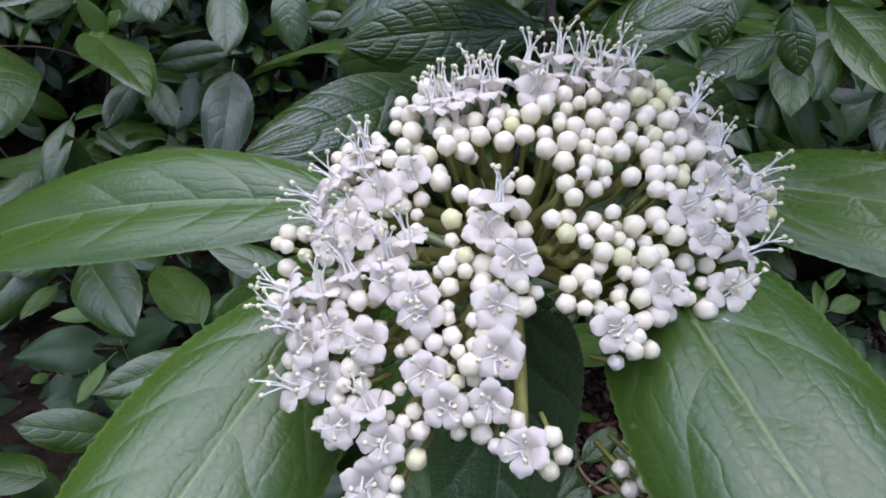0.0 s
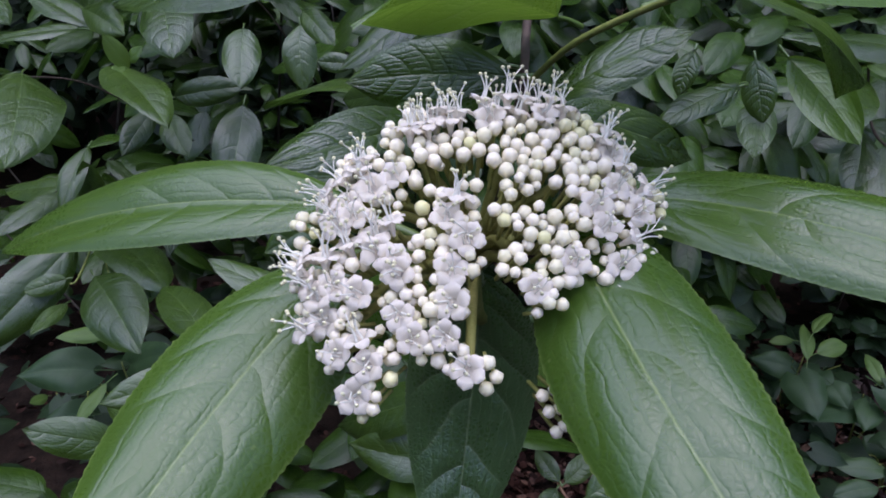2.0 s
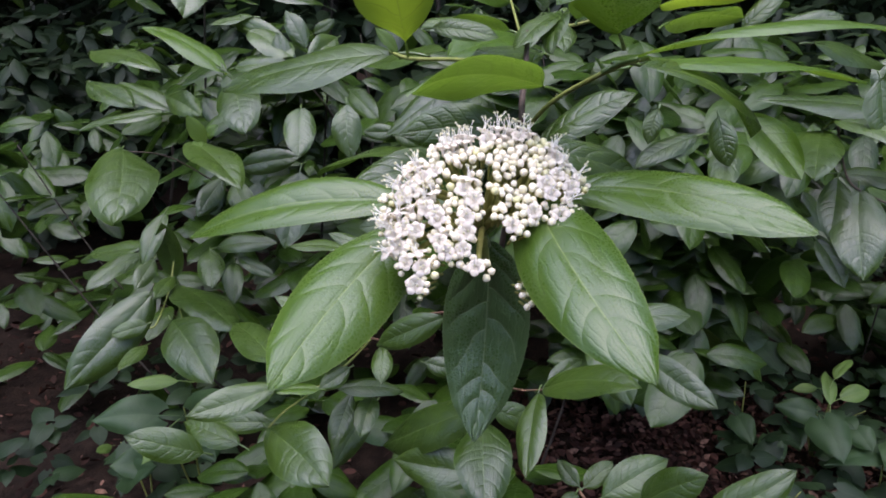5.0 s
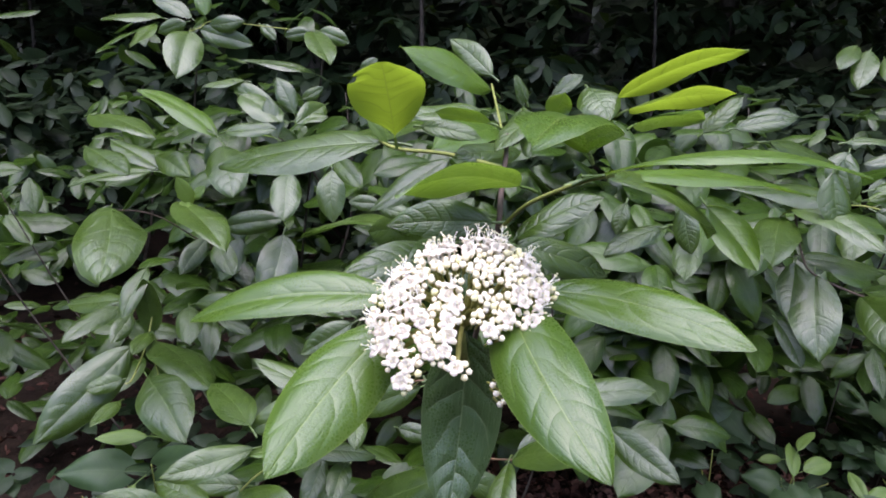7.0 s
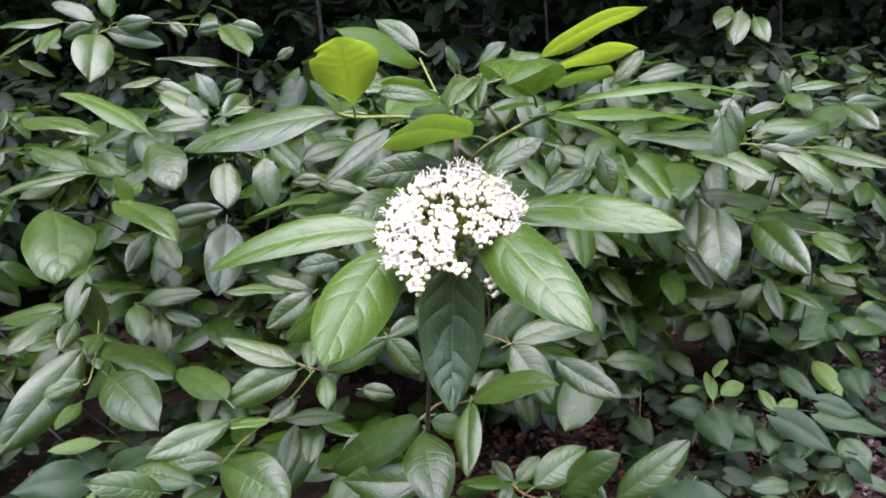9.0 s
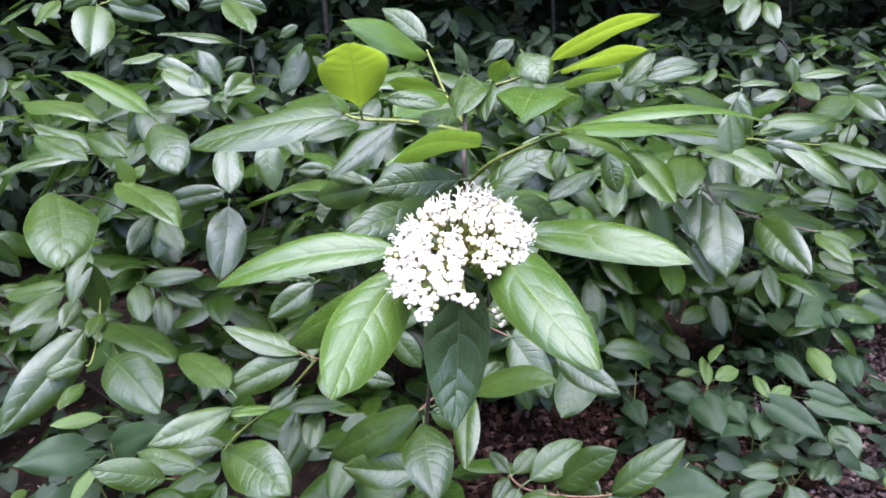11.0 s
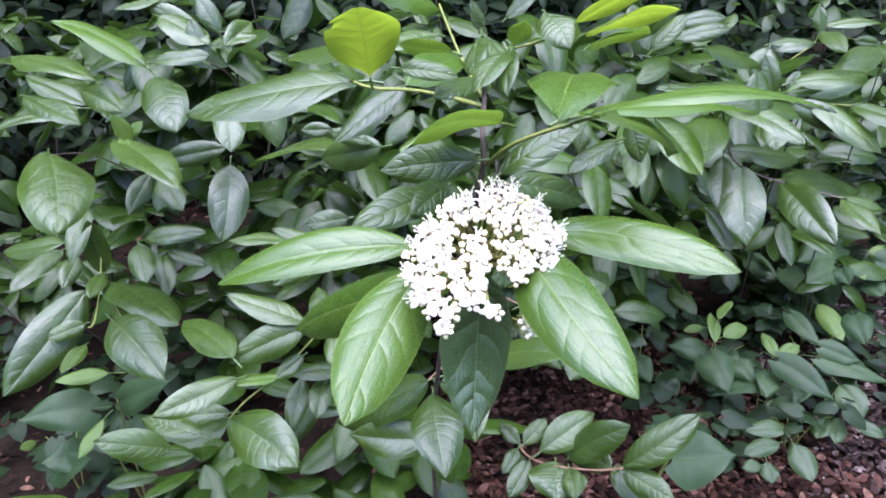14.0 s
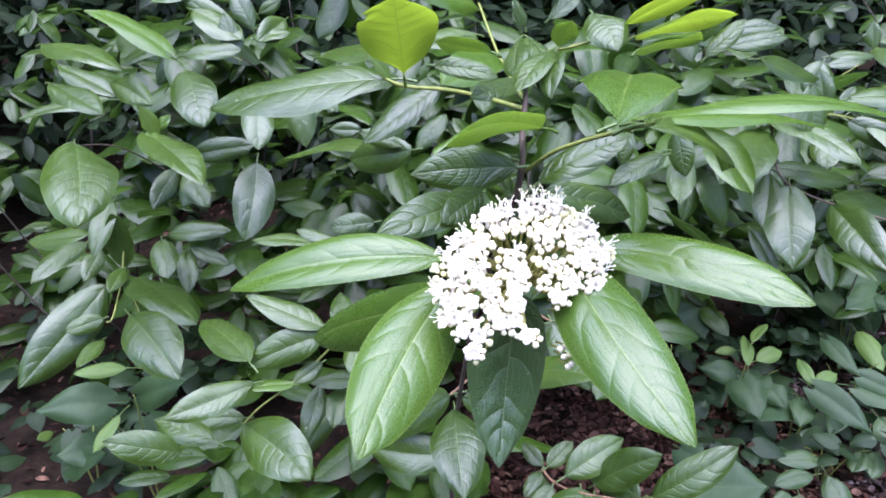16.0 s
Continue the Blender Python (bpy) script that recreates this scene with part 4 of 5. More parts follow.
def hollow(x, y):
    """The open places between the umbels, where only stalks show."""
    return any(((x - a) / p) ** 2 + ((y - b) / q) ** 2 < 1 for a, b, p, q in ((0.0, 11.5, 7.5, 3.4), (15.5, 6.5, 7.0, 1.9), (4.5, -3.0, 3.6, 4.5), (-9.0, 5.5, 3.5, 2.0)))


def umbel(u, v, ru, rv, count, lift=0.0):
    """Buds packed in one part of the cluster, and the ray that carries it."""
    made, tries = 0, 0
    heads = []
    for k in range(max(2, round(count / 3.5))):
        a, r = k * 2.4 + bloom_rng.uniform(-0.4, 0.4), math.sqrt((k + 0.5) / max(2, round(count / 3.5)))
        heads.append((u + ru * r * math.cos(a), v + rv * r * math.sin(a)))
    while made < count * 1.25 and tries < 900:
        tries += 1
        hx, hy = heads[tries % len(heads)]
        a, r = bloom_rng.uniform(0, 6.28), 3.1 * math.sqrt(bloom_rng.random())
        x, y, size = hx + r * math.cos(a), hy + r * math.sin(a), bloom_rng.choice((0.86, 1.02, 1.10, 1.18, 1.24))
        if not hollow(x, y) and all((x - tx) ** 2 + (y - ty) ** 2 > (tr + 1.0 * size) ** 2 for tx, ty, tr in taken):
            bud(x, y, lift + 0.8 - 0.28 * r * r + bloom_rng.uniform(-0.6, 0.4), size)
            made += 1
    hub = on_dome(u * 0.86 + 0.4, v * 0.86, -9)
    low = NODE + (hub - NODE) * 0.15 + Vector((0, 0, 0.004))
    stalk_to([NODE, low, hub * 0.6 + low * 0.4 + Vector((0, 0, 0.002)), hub, on_dome(u, v, -4)], [0.0016, 0.0014, 0.0012, 0.0010, 0.0007], 6)


blossom(-3.7, 24.0, "u")
blossom(-10.3, 23.3, "u")
blossom(-6.9, 25.3, "u")
blossom(-21.2, 15.1, "u")
blossom(-25.3, 10.4, "l")
blossom(-14.6, 10.9, "f")
blossom(-18.9, 8.3, "f")
blossom(-27.1, 3.5, "l")
blossom(-22.2, 1.8, "f")
blossom(-25.5, 0.1, "f")
blossom(-14.8, -0.0, "u")
blossom(-17.8, -2.2, "u")
blossom(-32.0, -8.8, "l")
blossom(-27.3, -6.8, "u")
blossom(-22.8, -4.3, "u")
blossom(-20.3, -13.7, "f")
blossom(-25.3, -11.8, "f")
blossom(-12.8, -10.1, "f")
blossom(-2.9, -9.6, "f")
blossom(-4.0, 0.9, "f")
blossom(0.0, -3.7, "f")
blossom(-2.5, -15.9, "f")
blossom(-12.4, -18.0, "f")
blossom(-9.7, -22.3, "f")
blossom(-3.6, -22.0, "f")
blossom(-30.4, -19.5, "l")
blossom(-26.8, -18.3, "f")
blossom(-19.6, -22.3, "u")
blossom(-18.0, -26.8, "f")
blossom(-20.3, -32.0, "f")
blossom(0.6, -27.8, "f")
blossom(-2.2, 4.7, "u")
blossom(6.0, 28.1, "u")
blossom(10.4, 28.5, "u")
blossom(18.1, 33.0, "u")
blossom(16.2, 27.5, "f")
blossom(30.1, 25.3, "u")
blossom(30.5, 19.8, "f")
blossom(30.1, 10.4, "f")
blossom(36.9, 11.8, "r")
blossom(25.3, 5.2, "f")
blossom(27.2, 0.7, "f")
blossom(32.9, -0.6, "r")
blossom(30.3, -6.2, "f")
blossom(13.0, -12.6, "f")
blossom(20.7, -6.6, "f")
blossom(-14.0, -7.5, "f")
blossom(-30.2, -11.3, "l")
blossom(-8.4, 22.2, "u")
blossom(-23.6, 5.2, "f")
blossom(-28.4, -13.6, "f")
blossom(-16.8, -5.8, "f")
blossom(4.7, 25.9, "f")
blossom(34.7, 5.6, "f")
blossom(-31.8, -5.5, "l")
blossom(-23.7, -24.6, "f")
blossom(-5.3, 27.2, "u")
blossom(-1.9, 25.8, "u")
blossom(-12.0, 21.4, "u")
blossom(3.2, 31.0, "u")
blossom(8.5, 31.8, "u")
blossom(12.8, 32.9, "u")
blossom(15.1, 30.4, "u")
blossom(20.5, 29.8, "u")
blossom(28.3, 22.1, "u")
blossom(32.0, 16.0, "u")
blossom(-21.7, 12.4, "u")
blossom(-28.3, 7.7, "l")
blossom(34.5, 8.8, "r")
umbel(-10, 20, 9, 7, 26)
umbel(-21, 8, 8, 7, 12)
umbel(-28, 0, 6, 5, 7)
umbel(-27, -9, 7, 6, 7)
umbel(-27, -20, 7, 5, 7)
umbel(-18, -26, 7, 7, 9)
umbel(-9, -17, 8, 9, 14)
umbel(-3, -8, 7, 8, 12)
umbel(1, -27, 5, 4, 6)
umbel(-4, 3, 7, 6, 14)
umbel(9, 23, 8, 8, 20)
umbel(19, 25, 8, 8, 22)
umbel(29, 22, 6, 6, 10)
umbel(36, 10, 6, 6, 8)
umbel(31, -3, 8, 7, 12)
umbel(19, 2, 8, 7, 16)
umbel(14, -9, 8, 7, 14)
umbel(8, 10, 7, 7, 16)
umbel(19, 14, 8, 7, 18)
umbel(26, 8, 6, 6, 8)
umbel(9, -1, 5, 5, 7)
umbel(-13, 15, 8, 4, 10)
umbel(-5, 20, 6, 3, 8)
umbel(8, 19, 6, 4, 8)
umbel(20, 22, 8, 4, 10)
umbel(-21, 12, 5, 5, 6)
umbel(-24, -14, 6, 6, 8)
# smaller buds packed lower down between the stalks
low_v, low_f = [], []
low_rng, low_taken = random.Random(9), []
mould_v = [v.co.copy() for v in BUDS[0].vertices]
mould_f = [tuple(p.vertices) for p in BUDS[0].polygons]
for u, v, r, count in ((-12, 20, 9, 16), (-22, 6, 9, 16), (-26, -8, 9, 12), (-20, -20, 9, 12), (-9, -15, 9, 16), (-6, -4, 6, 9), (16, 24, 10, 22), (28, 16, 9, 18), (20, 10, 9, 20), (19, -3, 9, 16), (30, 0, 8, 12), (12, 14, 6, 8)):
    for _ in range(count * 2):
        a, d = low_rng.uniform(0, 6.28), r * math.sqrt(low_rng.random())
        x, y, size = u + d * math.cos(a), v + d * math.sin(a), low_rng.uniform(0.75, 1.0)
        if any((x - p) ** 2 + (y - q) ** 2 < 5.6 for p, q in low_taken) or hollow(x, y):
            continue
        low_taken.append((x, y))
        m = upright(on_dome(x, y, low_rng.uniform(-3.6, -1.9)), dome_normal(x, y), low_rng.uniform(0, 72)) @ Matrix.Scale(size, 4)
        at = len(low_v)
        low_v.extend(m @ p for p in mould_v)
        low_f.extend(tuple(i + at for i in g) for g in mould_f)
tagged(part_of("bud_layer", mesh_of("bud_layer", low_v, low_f, bud_cream), cluster), kind="stuff")
# a loose spray hanging under the cluster
for du, dv in ((0, 0), (2.5, 1.2), (3.6, -2.0), (1.4, -2.8), (4.6, -5.2), (3.0, -6.4)):
    bud(15.5 + du, -30 + dv, -8, 1.0)
part_of("ray", mesh_of("ray", rays_v, rays_f, ray_olive), cluster, "olive-brown branching flower stalks")

# the arched leaf that bends over towards the front
leaf(shrub, (0.072, 0.163, 0.958), (0.033, 0.057, 0.970), 0.040, (-0.05, -0.1, 1.0), hero_leaf, True, 0.12)
leaf(shrub, (-0.035, 0.298, 0.950), (-0.041, 0.262, 0.999), 0.050, (-0.1, 0.8, 0.55), tender_leaf, True, 0.03, blunt=True, label="backlit yellow-green upright young leaf")
leaf(shrub, (0.080, 0.160, 0.948), (0.1965, 0.139, 0.954), 0.029, (0.0, 0.05, 1.0), young_leaf, True, 0.09)
leaf(shrub, (0.125, 0.348, 0.980), (0.199, 0.306, 1.016), 0.032, (-0.25, 0.62, 0.75), tender_leaf, True, 0.05)
leaf(shrub, (0.135, 0.355, 0.972), (0.229, 0.393, 0.986), 0.032, (0.0, 0.5, 0.85), tender_leaf, False, 0.05)
leaf(shrub, (0.0446, 0.226, 0.899), (0.0944, 0.2226, 0.927), 0.026, (-0.4, -0.5, 0.75), old_leaf, True, 0.06)
leaf(shrub, (0.085, 0.178, 0.944), (0.1695, 0.2533, 0.8982), 0.036, (0.35, -0.3, 0.85), old_leaf, True, 0.1)
leaf(shrub, (0.106, 0.370, 0.987), (0.116, 0.330, 0.964), 0.034, (-0.2, -0.55, 0.8), old_leaf)
leaf(shrub, (0.080, 0.360, 0.963), (0.086, 0.350, 0.983), 0.020, (0.2, 0.5, 0.8), young_leaf)
leaf(shrub, (0.065, 0.420, 0.972), (0.053, 0.420, 0.995), 0.013, (0.3, -0.8, 0.5), old_leaf)
leaf(shrub, (0.088, 0.440, 0.978), (0.114, 0.440, 0.997), 0.016, (-0.3, -0.7, 0.6), old_leaf)
leaf(shrub, (-0.350, 0.740, 0.809), (-0.364, 0.720, 0.851), 0.021, (0.1, -0.7, 0.7), shoot_leaf)
leaf(shrub, (-0.355, 0.750, 0.816), (-0.336, 0.750, 0.834), 0.018, (0.1, -0.6, 0.7), young_leaf)
leaf(shrub, (0.027, 0.450, 0.964), (-0.035, 0.420, 0.958), 0.039, (0.0, -0.35, 0.95), old_leaf)
leaf(shrub, (-0.292, 0.950, 0.884), (-0.376, 0.950, 0.895), 0.025, (0.0, 0.3, 0.95), young_leaf)
leaf(shrub, (-0.268, 0.980, 0.910), (-0.210, 0.980, 0.918), 0.039, (0.0, -0.5, 0.85), old_leaf)
leaf(shrub, (-0.362, 1.000, 0.950), (-0.282, 0.960, 0.908), 0.060, (0.1, -0.45, 0.9), old_leaf)
leaf(shrub, (0.438, 0.620, 0.899), (0.445, 0.600, 0.831), 0.043, (0.1, -0.6, 0.8), old_leaf)
leaf(shrub, (0.512, 0.660, 0.876), (0.609, 0.660, 0.877), 0.039, (0.0, -0.5, 0.85), old_leaf)
leaf(shrub, (0.496, 0.700, 0.916), (0.475, 0.680, 0.874), 0.041, (0.0, -0.7, 0.7), old_leaf)
leaf(shrub, (0.163, 0.400, 0.518), (0.216, 0.370, 0.579), 0.040, (0.1, -0.6, 0.8), old_leaf)
leaf(shrub, (0.145, 0.390, 0.523), (0.136, 0.350, 0.508), 0.067, (0.0, -0.6, 0.8), old_leaf)
leaf(shrub, (0.213, 0.400, 0.497), (0.251, 0.360, 0.484), 0.041, (0.1, -0.5, 0.85), old_leaf)
leaf(shrub, (0.118, 0.420, 0.469), (0.111, 0.440, 0.501), 0.026, (0.2, -0.7, 0.7), old_leaf)
twig("branch", shrub, [(0.05, 0.38, 0.955), (0.09, 0.37, 0.962), (0.125, 0.352, 0.976)], [0.0014, 0.0012, 0.0009], twig_green)

twig("twig", shrub, [(-0.450, 0.817, 0.635), (-0.444, 0.773, 0.592), (-0.425, 0.683, 0.576), (-0.430, 0.672, 0.573)], [0.0014, 0.0013, 0.0012, 0.0011], twig_green, sides=6)
twig("twig", shrub, [(-0.435, 0.761, 0.591), (-0.419, 0.737, 0.585), (-0.392, 0.690, 0.578)], [0.0010, 0.0009, 0.0008], twig_green, sides=6)
twig("twig", shrub, [(-0.128, 0.533, 0.642), (-0.104, 0.509, 0.642), (-0.077, 0.560, 0.610)], [0.0013, 0.0012, 0.0010], twig_red, sides=6)
twig("twig", shrub, [(-0.103, 0.509, 0.640), (-0.129, 0.504, 0.613), (-0.160, 0.482, 0.594), (-0.192, 0.469, 0.574), (-0.210, 0.466, 0.555)], [0.0014, 0.0013, 0.0012, 0.0011, 0.0011], twig_green, sides=6)
twig("twig", shrub, [(-0.018, 0.480, 0.686), (-0.036, 0.500, 0.675), (-0.058, 0.557, 0.646)], [0.0012, 0.0011, 0.0010], twig_red, sides=6)
twig("twig", shrub, [(0.014, 0.470, 0.585), (0.041, 0.499, 0.588), (0.063, 0.533, 0.567), (0.077, 0.478, 0.600)], [0.0013, 0.0012, 0.0011, 0.0010], twig_red, sides=6)
twig("twig", shrub, [(0.133, 0.516, 0.648), (0.118, 0.529, 0.652), (0.110, 0.588, 0.635)], [0.0012, 0.0011, 0.0010], twig_red, sides=6)
twig("twig", shrub, [(0.113, 0.430, 0.516), (0.120, 0.409, 0.517), (0.137, 0.387, 0.522), (0.182, 0.372, 0.523), (0.213, 0.369, 0.525)], [0.0014, 0.0013, 0.0012, 0.0011, 0.0011], twig_red, sides=6)
twig("twig", shrub, [(0.419, 0.664, 0.849), (0.467, 0.679, 0.849), (0.500, 0.667, 0.855), (0.534, 0.651, 0.851), (0.592, 0.644, 0.847)], [0.0013, 0.0012, 0.0011, 0.0011, 0.0010], twig_green, sides=6)
twig("twig", shrub, [(0.422, 0.663, 0.849), (0.440, 0.668, 0.798), (0.435, 0.622, 0.779), (0.489, 0.610, 0.757), (0.549, 0.569, 0.746)], [0.0016, 0.0015, 0.0014, 0.0013, 0.0012], twig_brown, sides=6)
twig("twig", shrub, [(0.406, 0.662, 0.838), (0.415, 0.663, 0.846), (0.423, 0.663, 0.850)], [0.0010, 0.0009, 0.0008], twig_green, sides=6)
twig("twig", shrub, [(-0.42, 0.66, 0.815), (-0.41, 0.78, 0.78), (-0.38, 0.98, 0.66)], [0.0008, 0.0010, 0.0014], twig_brown, sides=6)
twig("twig", shrub, [(-0.288, 0.955, 0.884), (-0.27, 1.06, 0.84), (-0.24, 1.25, 0.70)], [0.0012, 0.0014, 0.0018], twig_brown, sides=6)
twig("twig", far_shrub, [(0.869, 1.155, 0.885), (0.855, 1.151, 0.865), (0.771, 1.092, 0.841)], [0.0012, 0.0011, 0.0010], twig_green, sides=6)
twig("twig", far_shrub, [(0.871, 1.156, 0.888), (0.928, 1.146, 0.877), (0.982, 1.126, 0.862)], [0.0012, 0.0011, 0.0010], twig_green, sides=6)
twig("twig", sapling, [(-0.527, 1.222, 1.059), (-0.504, 1.221, 1.067), (-0.481, 1.253, 1.081), (-0.271, 1.163, 1.062)], [0.0012, 0.0011, 0.0010, 0.0009], twig_green, sides=6)



# ---- foliage behind ----
def in_box(x0, x1, y0, y1, z0, z1):
    return lambda rng: (rng.uniform(x0, x1), rng.uniform(y0, y1), rng.uniform(z0, z1))


def behind_left(rng):
    x = rng.uniform(-1.3, 0.1)
    y = rng.uniform(1.0, 2.3)
    return (x * (0.6 + 0.5 * y), y, (0.90 - 0.5 * max(0.0, -x - 0.45)) * rng.uniform(0.3, 1.0) ** 0.5)


def behind_right(rng):
    y = rng.uniform(0.85, 2.3)
    x = rng.uniform(0.02, 0.5 if y < 1.2 else 1.1)
    z = rng.uniform(0.5, 0.84 - 0.08 * max(0.0, x - 0.5)) if y < 1.35 else rng.uniform(0.05, 0.80 - 0.3 * max(0.0, x - 0.55))
    return (x * (0.6 + 0.4 * y), y, z)


def low_front(rng):
    x = rng.uniform(-0.5, 0.12)
    return (x, rng.uniform(0.55, 0.95), rng.uniform(0.10, 0.36))


def thinned(leaves, run):
    """Leaves with every third run of them left out, for dark hollows."""
    return [q for k, q in enumerate(leaves) if (k // run) % 3]


def clumped(spot, count, spread, rng):
    """Shoots gathered in clumps, with gaps between them."""
    hearts = [spot(rng) for _ in range(count)]

    def near(r):
        c = r.choice(hearts)
        return tuple(v + r.gauss(0, spread) for v in c)
    return near


fr = random.Random(3)
foliage("foliage", shrub, thinned(rosettes(165, clumped(behind_left, 36, 0.07, fr), fr, tilt=0.7, facing=(0.0, -0.95, 0.4)), 6) + thinned(rosettes(380, clumped(behind_right, 60, 0.07, fr), fr, tilt=0.7, facing=(0.0, -0.95, 0.4)), 3) + rosettes(26, low_front, fr) + thinned(rosettes(130, in_box(-1.6, 0.15, 1.2, 2.3, 0.04, 0.5), fr), 6), shaded_fill_leaf, (0.08, 0.135), res=(14, 6))
foliage("foliage", sapling, rosettes(12, in_box(-1.1, -0.1, 1.35, 1.9, 0.85, 1.35), fr), shaded_fill_leaf, (0.06, 0.10))
foliage("foliage", far_shrub, rosettes(34, in_box(0.6, 1.9, 1.3, 1.8, 0.65, 0.98), fr), shaded_fill_leaf, (0.05, 0.08))
for k in range(5):
    x = fr.uniform(-1.2, 0.2)
    y = fr.uniform(1.0, 1.5)
    twig("stem", shrub, [(x * 0.6, y, 0), (x * 0.75 + fr.uniform(-0.1, 0.1), y - 0.05, 0.35), (x, y - 0.1, 0.72)], [0.003, 0.0022, 0.0012], far_bark)
twig("stem", sapling, [(-0.8, 1.6, 0), (-0.65, 1.45, 0.6), (-0.52, 1.25, 1.05)], [0.004, 0.003, 0.0015], far_bark)
twig("stem", sapling, [(-0.45, 1.6, 0), (-0.35, 1.4, 0.6), (-0.25, 1.15, 1.02)], [0.004, 0.003, 0.0015], far_bark)
twig("stem", far_shrub, [(1.0, 1.5, 0), (0.95, 1.35, 0.5), (0.9, 1.18, 0.89), (0.82, 1.29, 1.03)], [0.002, 0.0018, 0.0015, 0.001], far_bark)
twig("stem", far_shrub, [(1.1, 1.4, 0), (1.05, 1.25, 0.5), (0.98, 1.1, 0.86)], [0.002, 0.0018, 0.001], far_bark)

# ---- the woods ----
for k in range(8):
    bx, by = -3.0 + k * 0.85 + fr.uniform(-0.2, 0.2), fr.uniform(2.4, 3.0)
    bush = tagged(new("woodland_shrub"), "low leafy shrub coloured dark for the shade at the edge of the woods", "shrub", "shrubs of the woods")
    twig("stem", bush, [(bx, by, 0), (bx + 0.1, by, 0.4), (bx + 0.05, by + 0.1, 0.9)], [0.008, 0.006, 0.003], far_bark)
    foliage("crown", bush, rosettes(120, in_box(bx - 0.6, bx + 0.6, by - 0.3, by + 0.5, 0.05, 1.0), fr, tilt=0.8), shaded_far_leaf, (0.08, 0.13), res=(6, 4))
for k in range(9):
    bx, by = -5.5 + k * 1.4 + fr.uniform(-0.4, 0.4), fr.uniform(3.2, 4.6)
    bush = tagged(new("woodland_shrub"), "dark leafy woodland shrub in the shade", "shrub", "shrubs of the woods")
    twig("stem", bush, [(bx, by, 0), (bx + 0.1, by, 0.8), (bx + 0.05, by + 0.1, 1.9)], [0.02, 0.015, 0.006], far_bark)
    foliage("crown", bush, rosettes(230, in_box(bx - 0.9, bx + 0.9, by - 0.5, by + 0.7, 0.1, 2.9), fr, tilt=0.8), shaded_far_leaf, (0.09, 0.16), res=(5, 2))
for k in range(12):
    bx, by = -7 + k * 1.25 + fr.uniform(-0.5, 0.5), fr.uniform(4.2, 7.5)
    tree = tagged(new("tree"), "dark slender woodland tree in deep shade", "tree", "trees of the woods")
    top = fr.uniform(6, 8)
    r = fr.uniform(0.05, 0.13)
    twig("trunk", tree, [(bx, by, -0.05), (bx + 0.1, by, top * 0.4), (bx - 0.1, by + 0.2, top)], [r, r * 0.8, r * 0.3], far_bark, sides=9)
    # Overhanging limb and leaves added out of view, to shade the plants below.
    if 2 < k < 9:
        twig("limb", tree, [(bx + 0.08, by, top * 0.38), (bx, by * 0.6 + 1.0, 3.4), (bx - 0.2, 2.6, 3.7)], [r * 0.5, r * 0.35, 0.01], far_bark)
        foliage("limb_leaves", tree, rosettes(110, in_box(bx - 1.0, bx + 1.0, 2.2, by, 3.0, 4.6), fr, tilt=0.5), shaded_far_leaf, (0.18, 0.32), res=(5, 2))
    foliage("crown", tree, rosettes(300, in_box(bx - 1.6, bx + 1.6, by - 0.6, by + 1.6, 0.3, 5.0), fr, tilt=0.7), shaded_far_leaf, (0.18, 0.32), res=(5, 2))
# Sides and back stand out of view, heights set to trim low sky light.
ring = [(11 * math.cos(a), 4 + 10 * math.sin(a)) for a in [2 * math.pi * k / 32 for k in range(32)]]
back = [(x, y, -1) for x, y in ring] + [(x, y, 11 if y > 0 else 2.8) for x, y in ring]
tagged(part_of("backdrop", mesh_of("backdrop", back, [(k, (k + 1) % 32, (k + 1) % 32 + 32, k + 32) for k in range(32)], shaded_far_green), None), "plain ring wall coloured near-black like distant woods in shade", "woods", kind="structure")

# ---- ground plants ----
def stalks(plant, x, y, height, count):
    rng = random.Random(count)
    for k in range(max(2, count // 2)):
        a = rng.uniform(0, 6.28)
        top = Vector((x + math.cos(a) * 0.07, y + math.sin(a) * 0.05 - 0.03, height * rng.uniform(0.8, 1.1)))
        twig("stem", plant, [(x, y, -0.02), Vector((x, y, 0)) * 0.4 + top * 0.6 + Vector((0, 0, 0.02)), top], [0.0022, 0.0018, 0.001], twig_green, sides=5)


undergrowth = tagged(new("undergrowth"), "dense low leaves over the litter, shade put into their dark green", "undergrowth", kind="stuff")
# Boxes from y 1.45 on add dark leaves where there is deep shade.
foliage("leaves", undergrowth, rosettes(105, in_box(0.50, 1.35, 0.9, 1.6, 0.03, 0.17), fr, (3, 5), 0.4) + rosettes(190, in_box(0.85, 3.2, 1.5, 2.7, 0.05, 0.5), fr, (4, 6), 0.6) + rosettes(150, in_box(1.15, 2.4, 1.45, 2.0, 0.03, 0.45), fr, (4, 6), 0.6) + rosettes(40, in_box(-1.0, -0.4, 0.85, 1.5, 0.03, 0.2), fr, (3, 5), 0.4), shaded_herb_fill, (0.035, 0.065), heart=True)
plant = tagged(new("ground_plant"), "low heart-leaved green plant with paler young shoots", "plant", "low plants on the ground")
stalks(plant, 0.779, 1.226, 0.169, 11)
leaf(plant, (0.739, 1.127, 0.200), (0.763, 1.211, 0.232), 0.033, (0.17, -0.39, 0.90), shoot_leaf, stalk=0.3)
leaf(plant, (0.769, 1.150, 0.200), (0.838, 1.170, 0.211), 0.038, (0.03, -0.55, 0.83), shoot_leaf, stalk=0.3)
leaf(plant, (0.760, 1.165, 0.240), (0.815, 1.211, 0.259), 0.026, (-0.32, -0.02, 0.95), shoot_leaf, stalk=0.3)
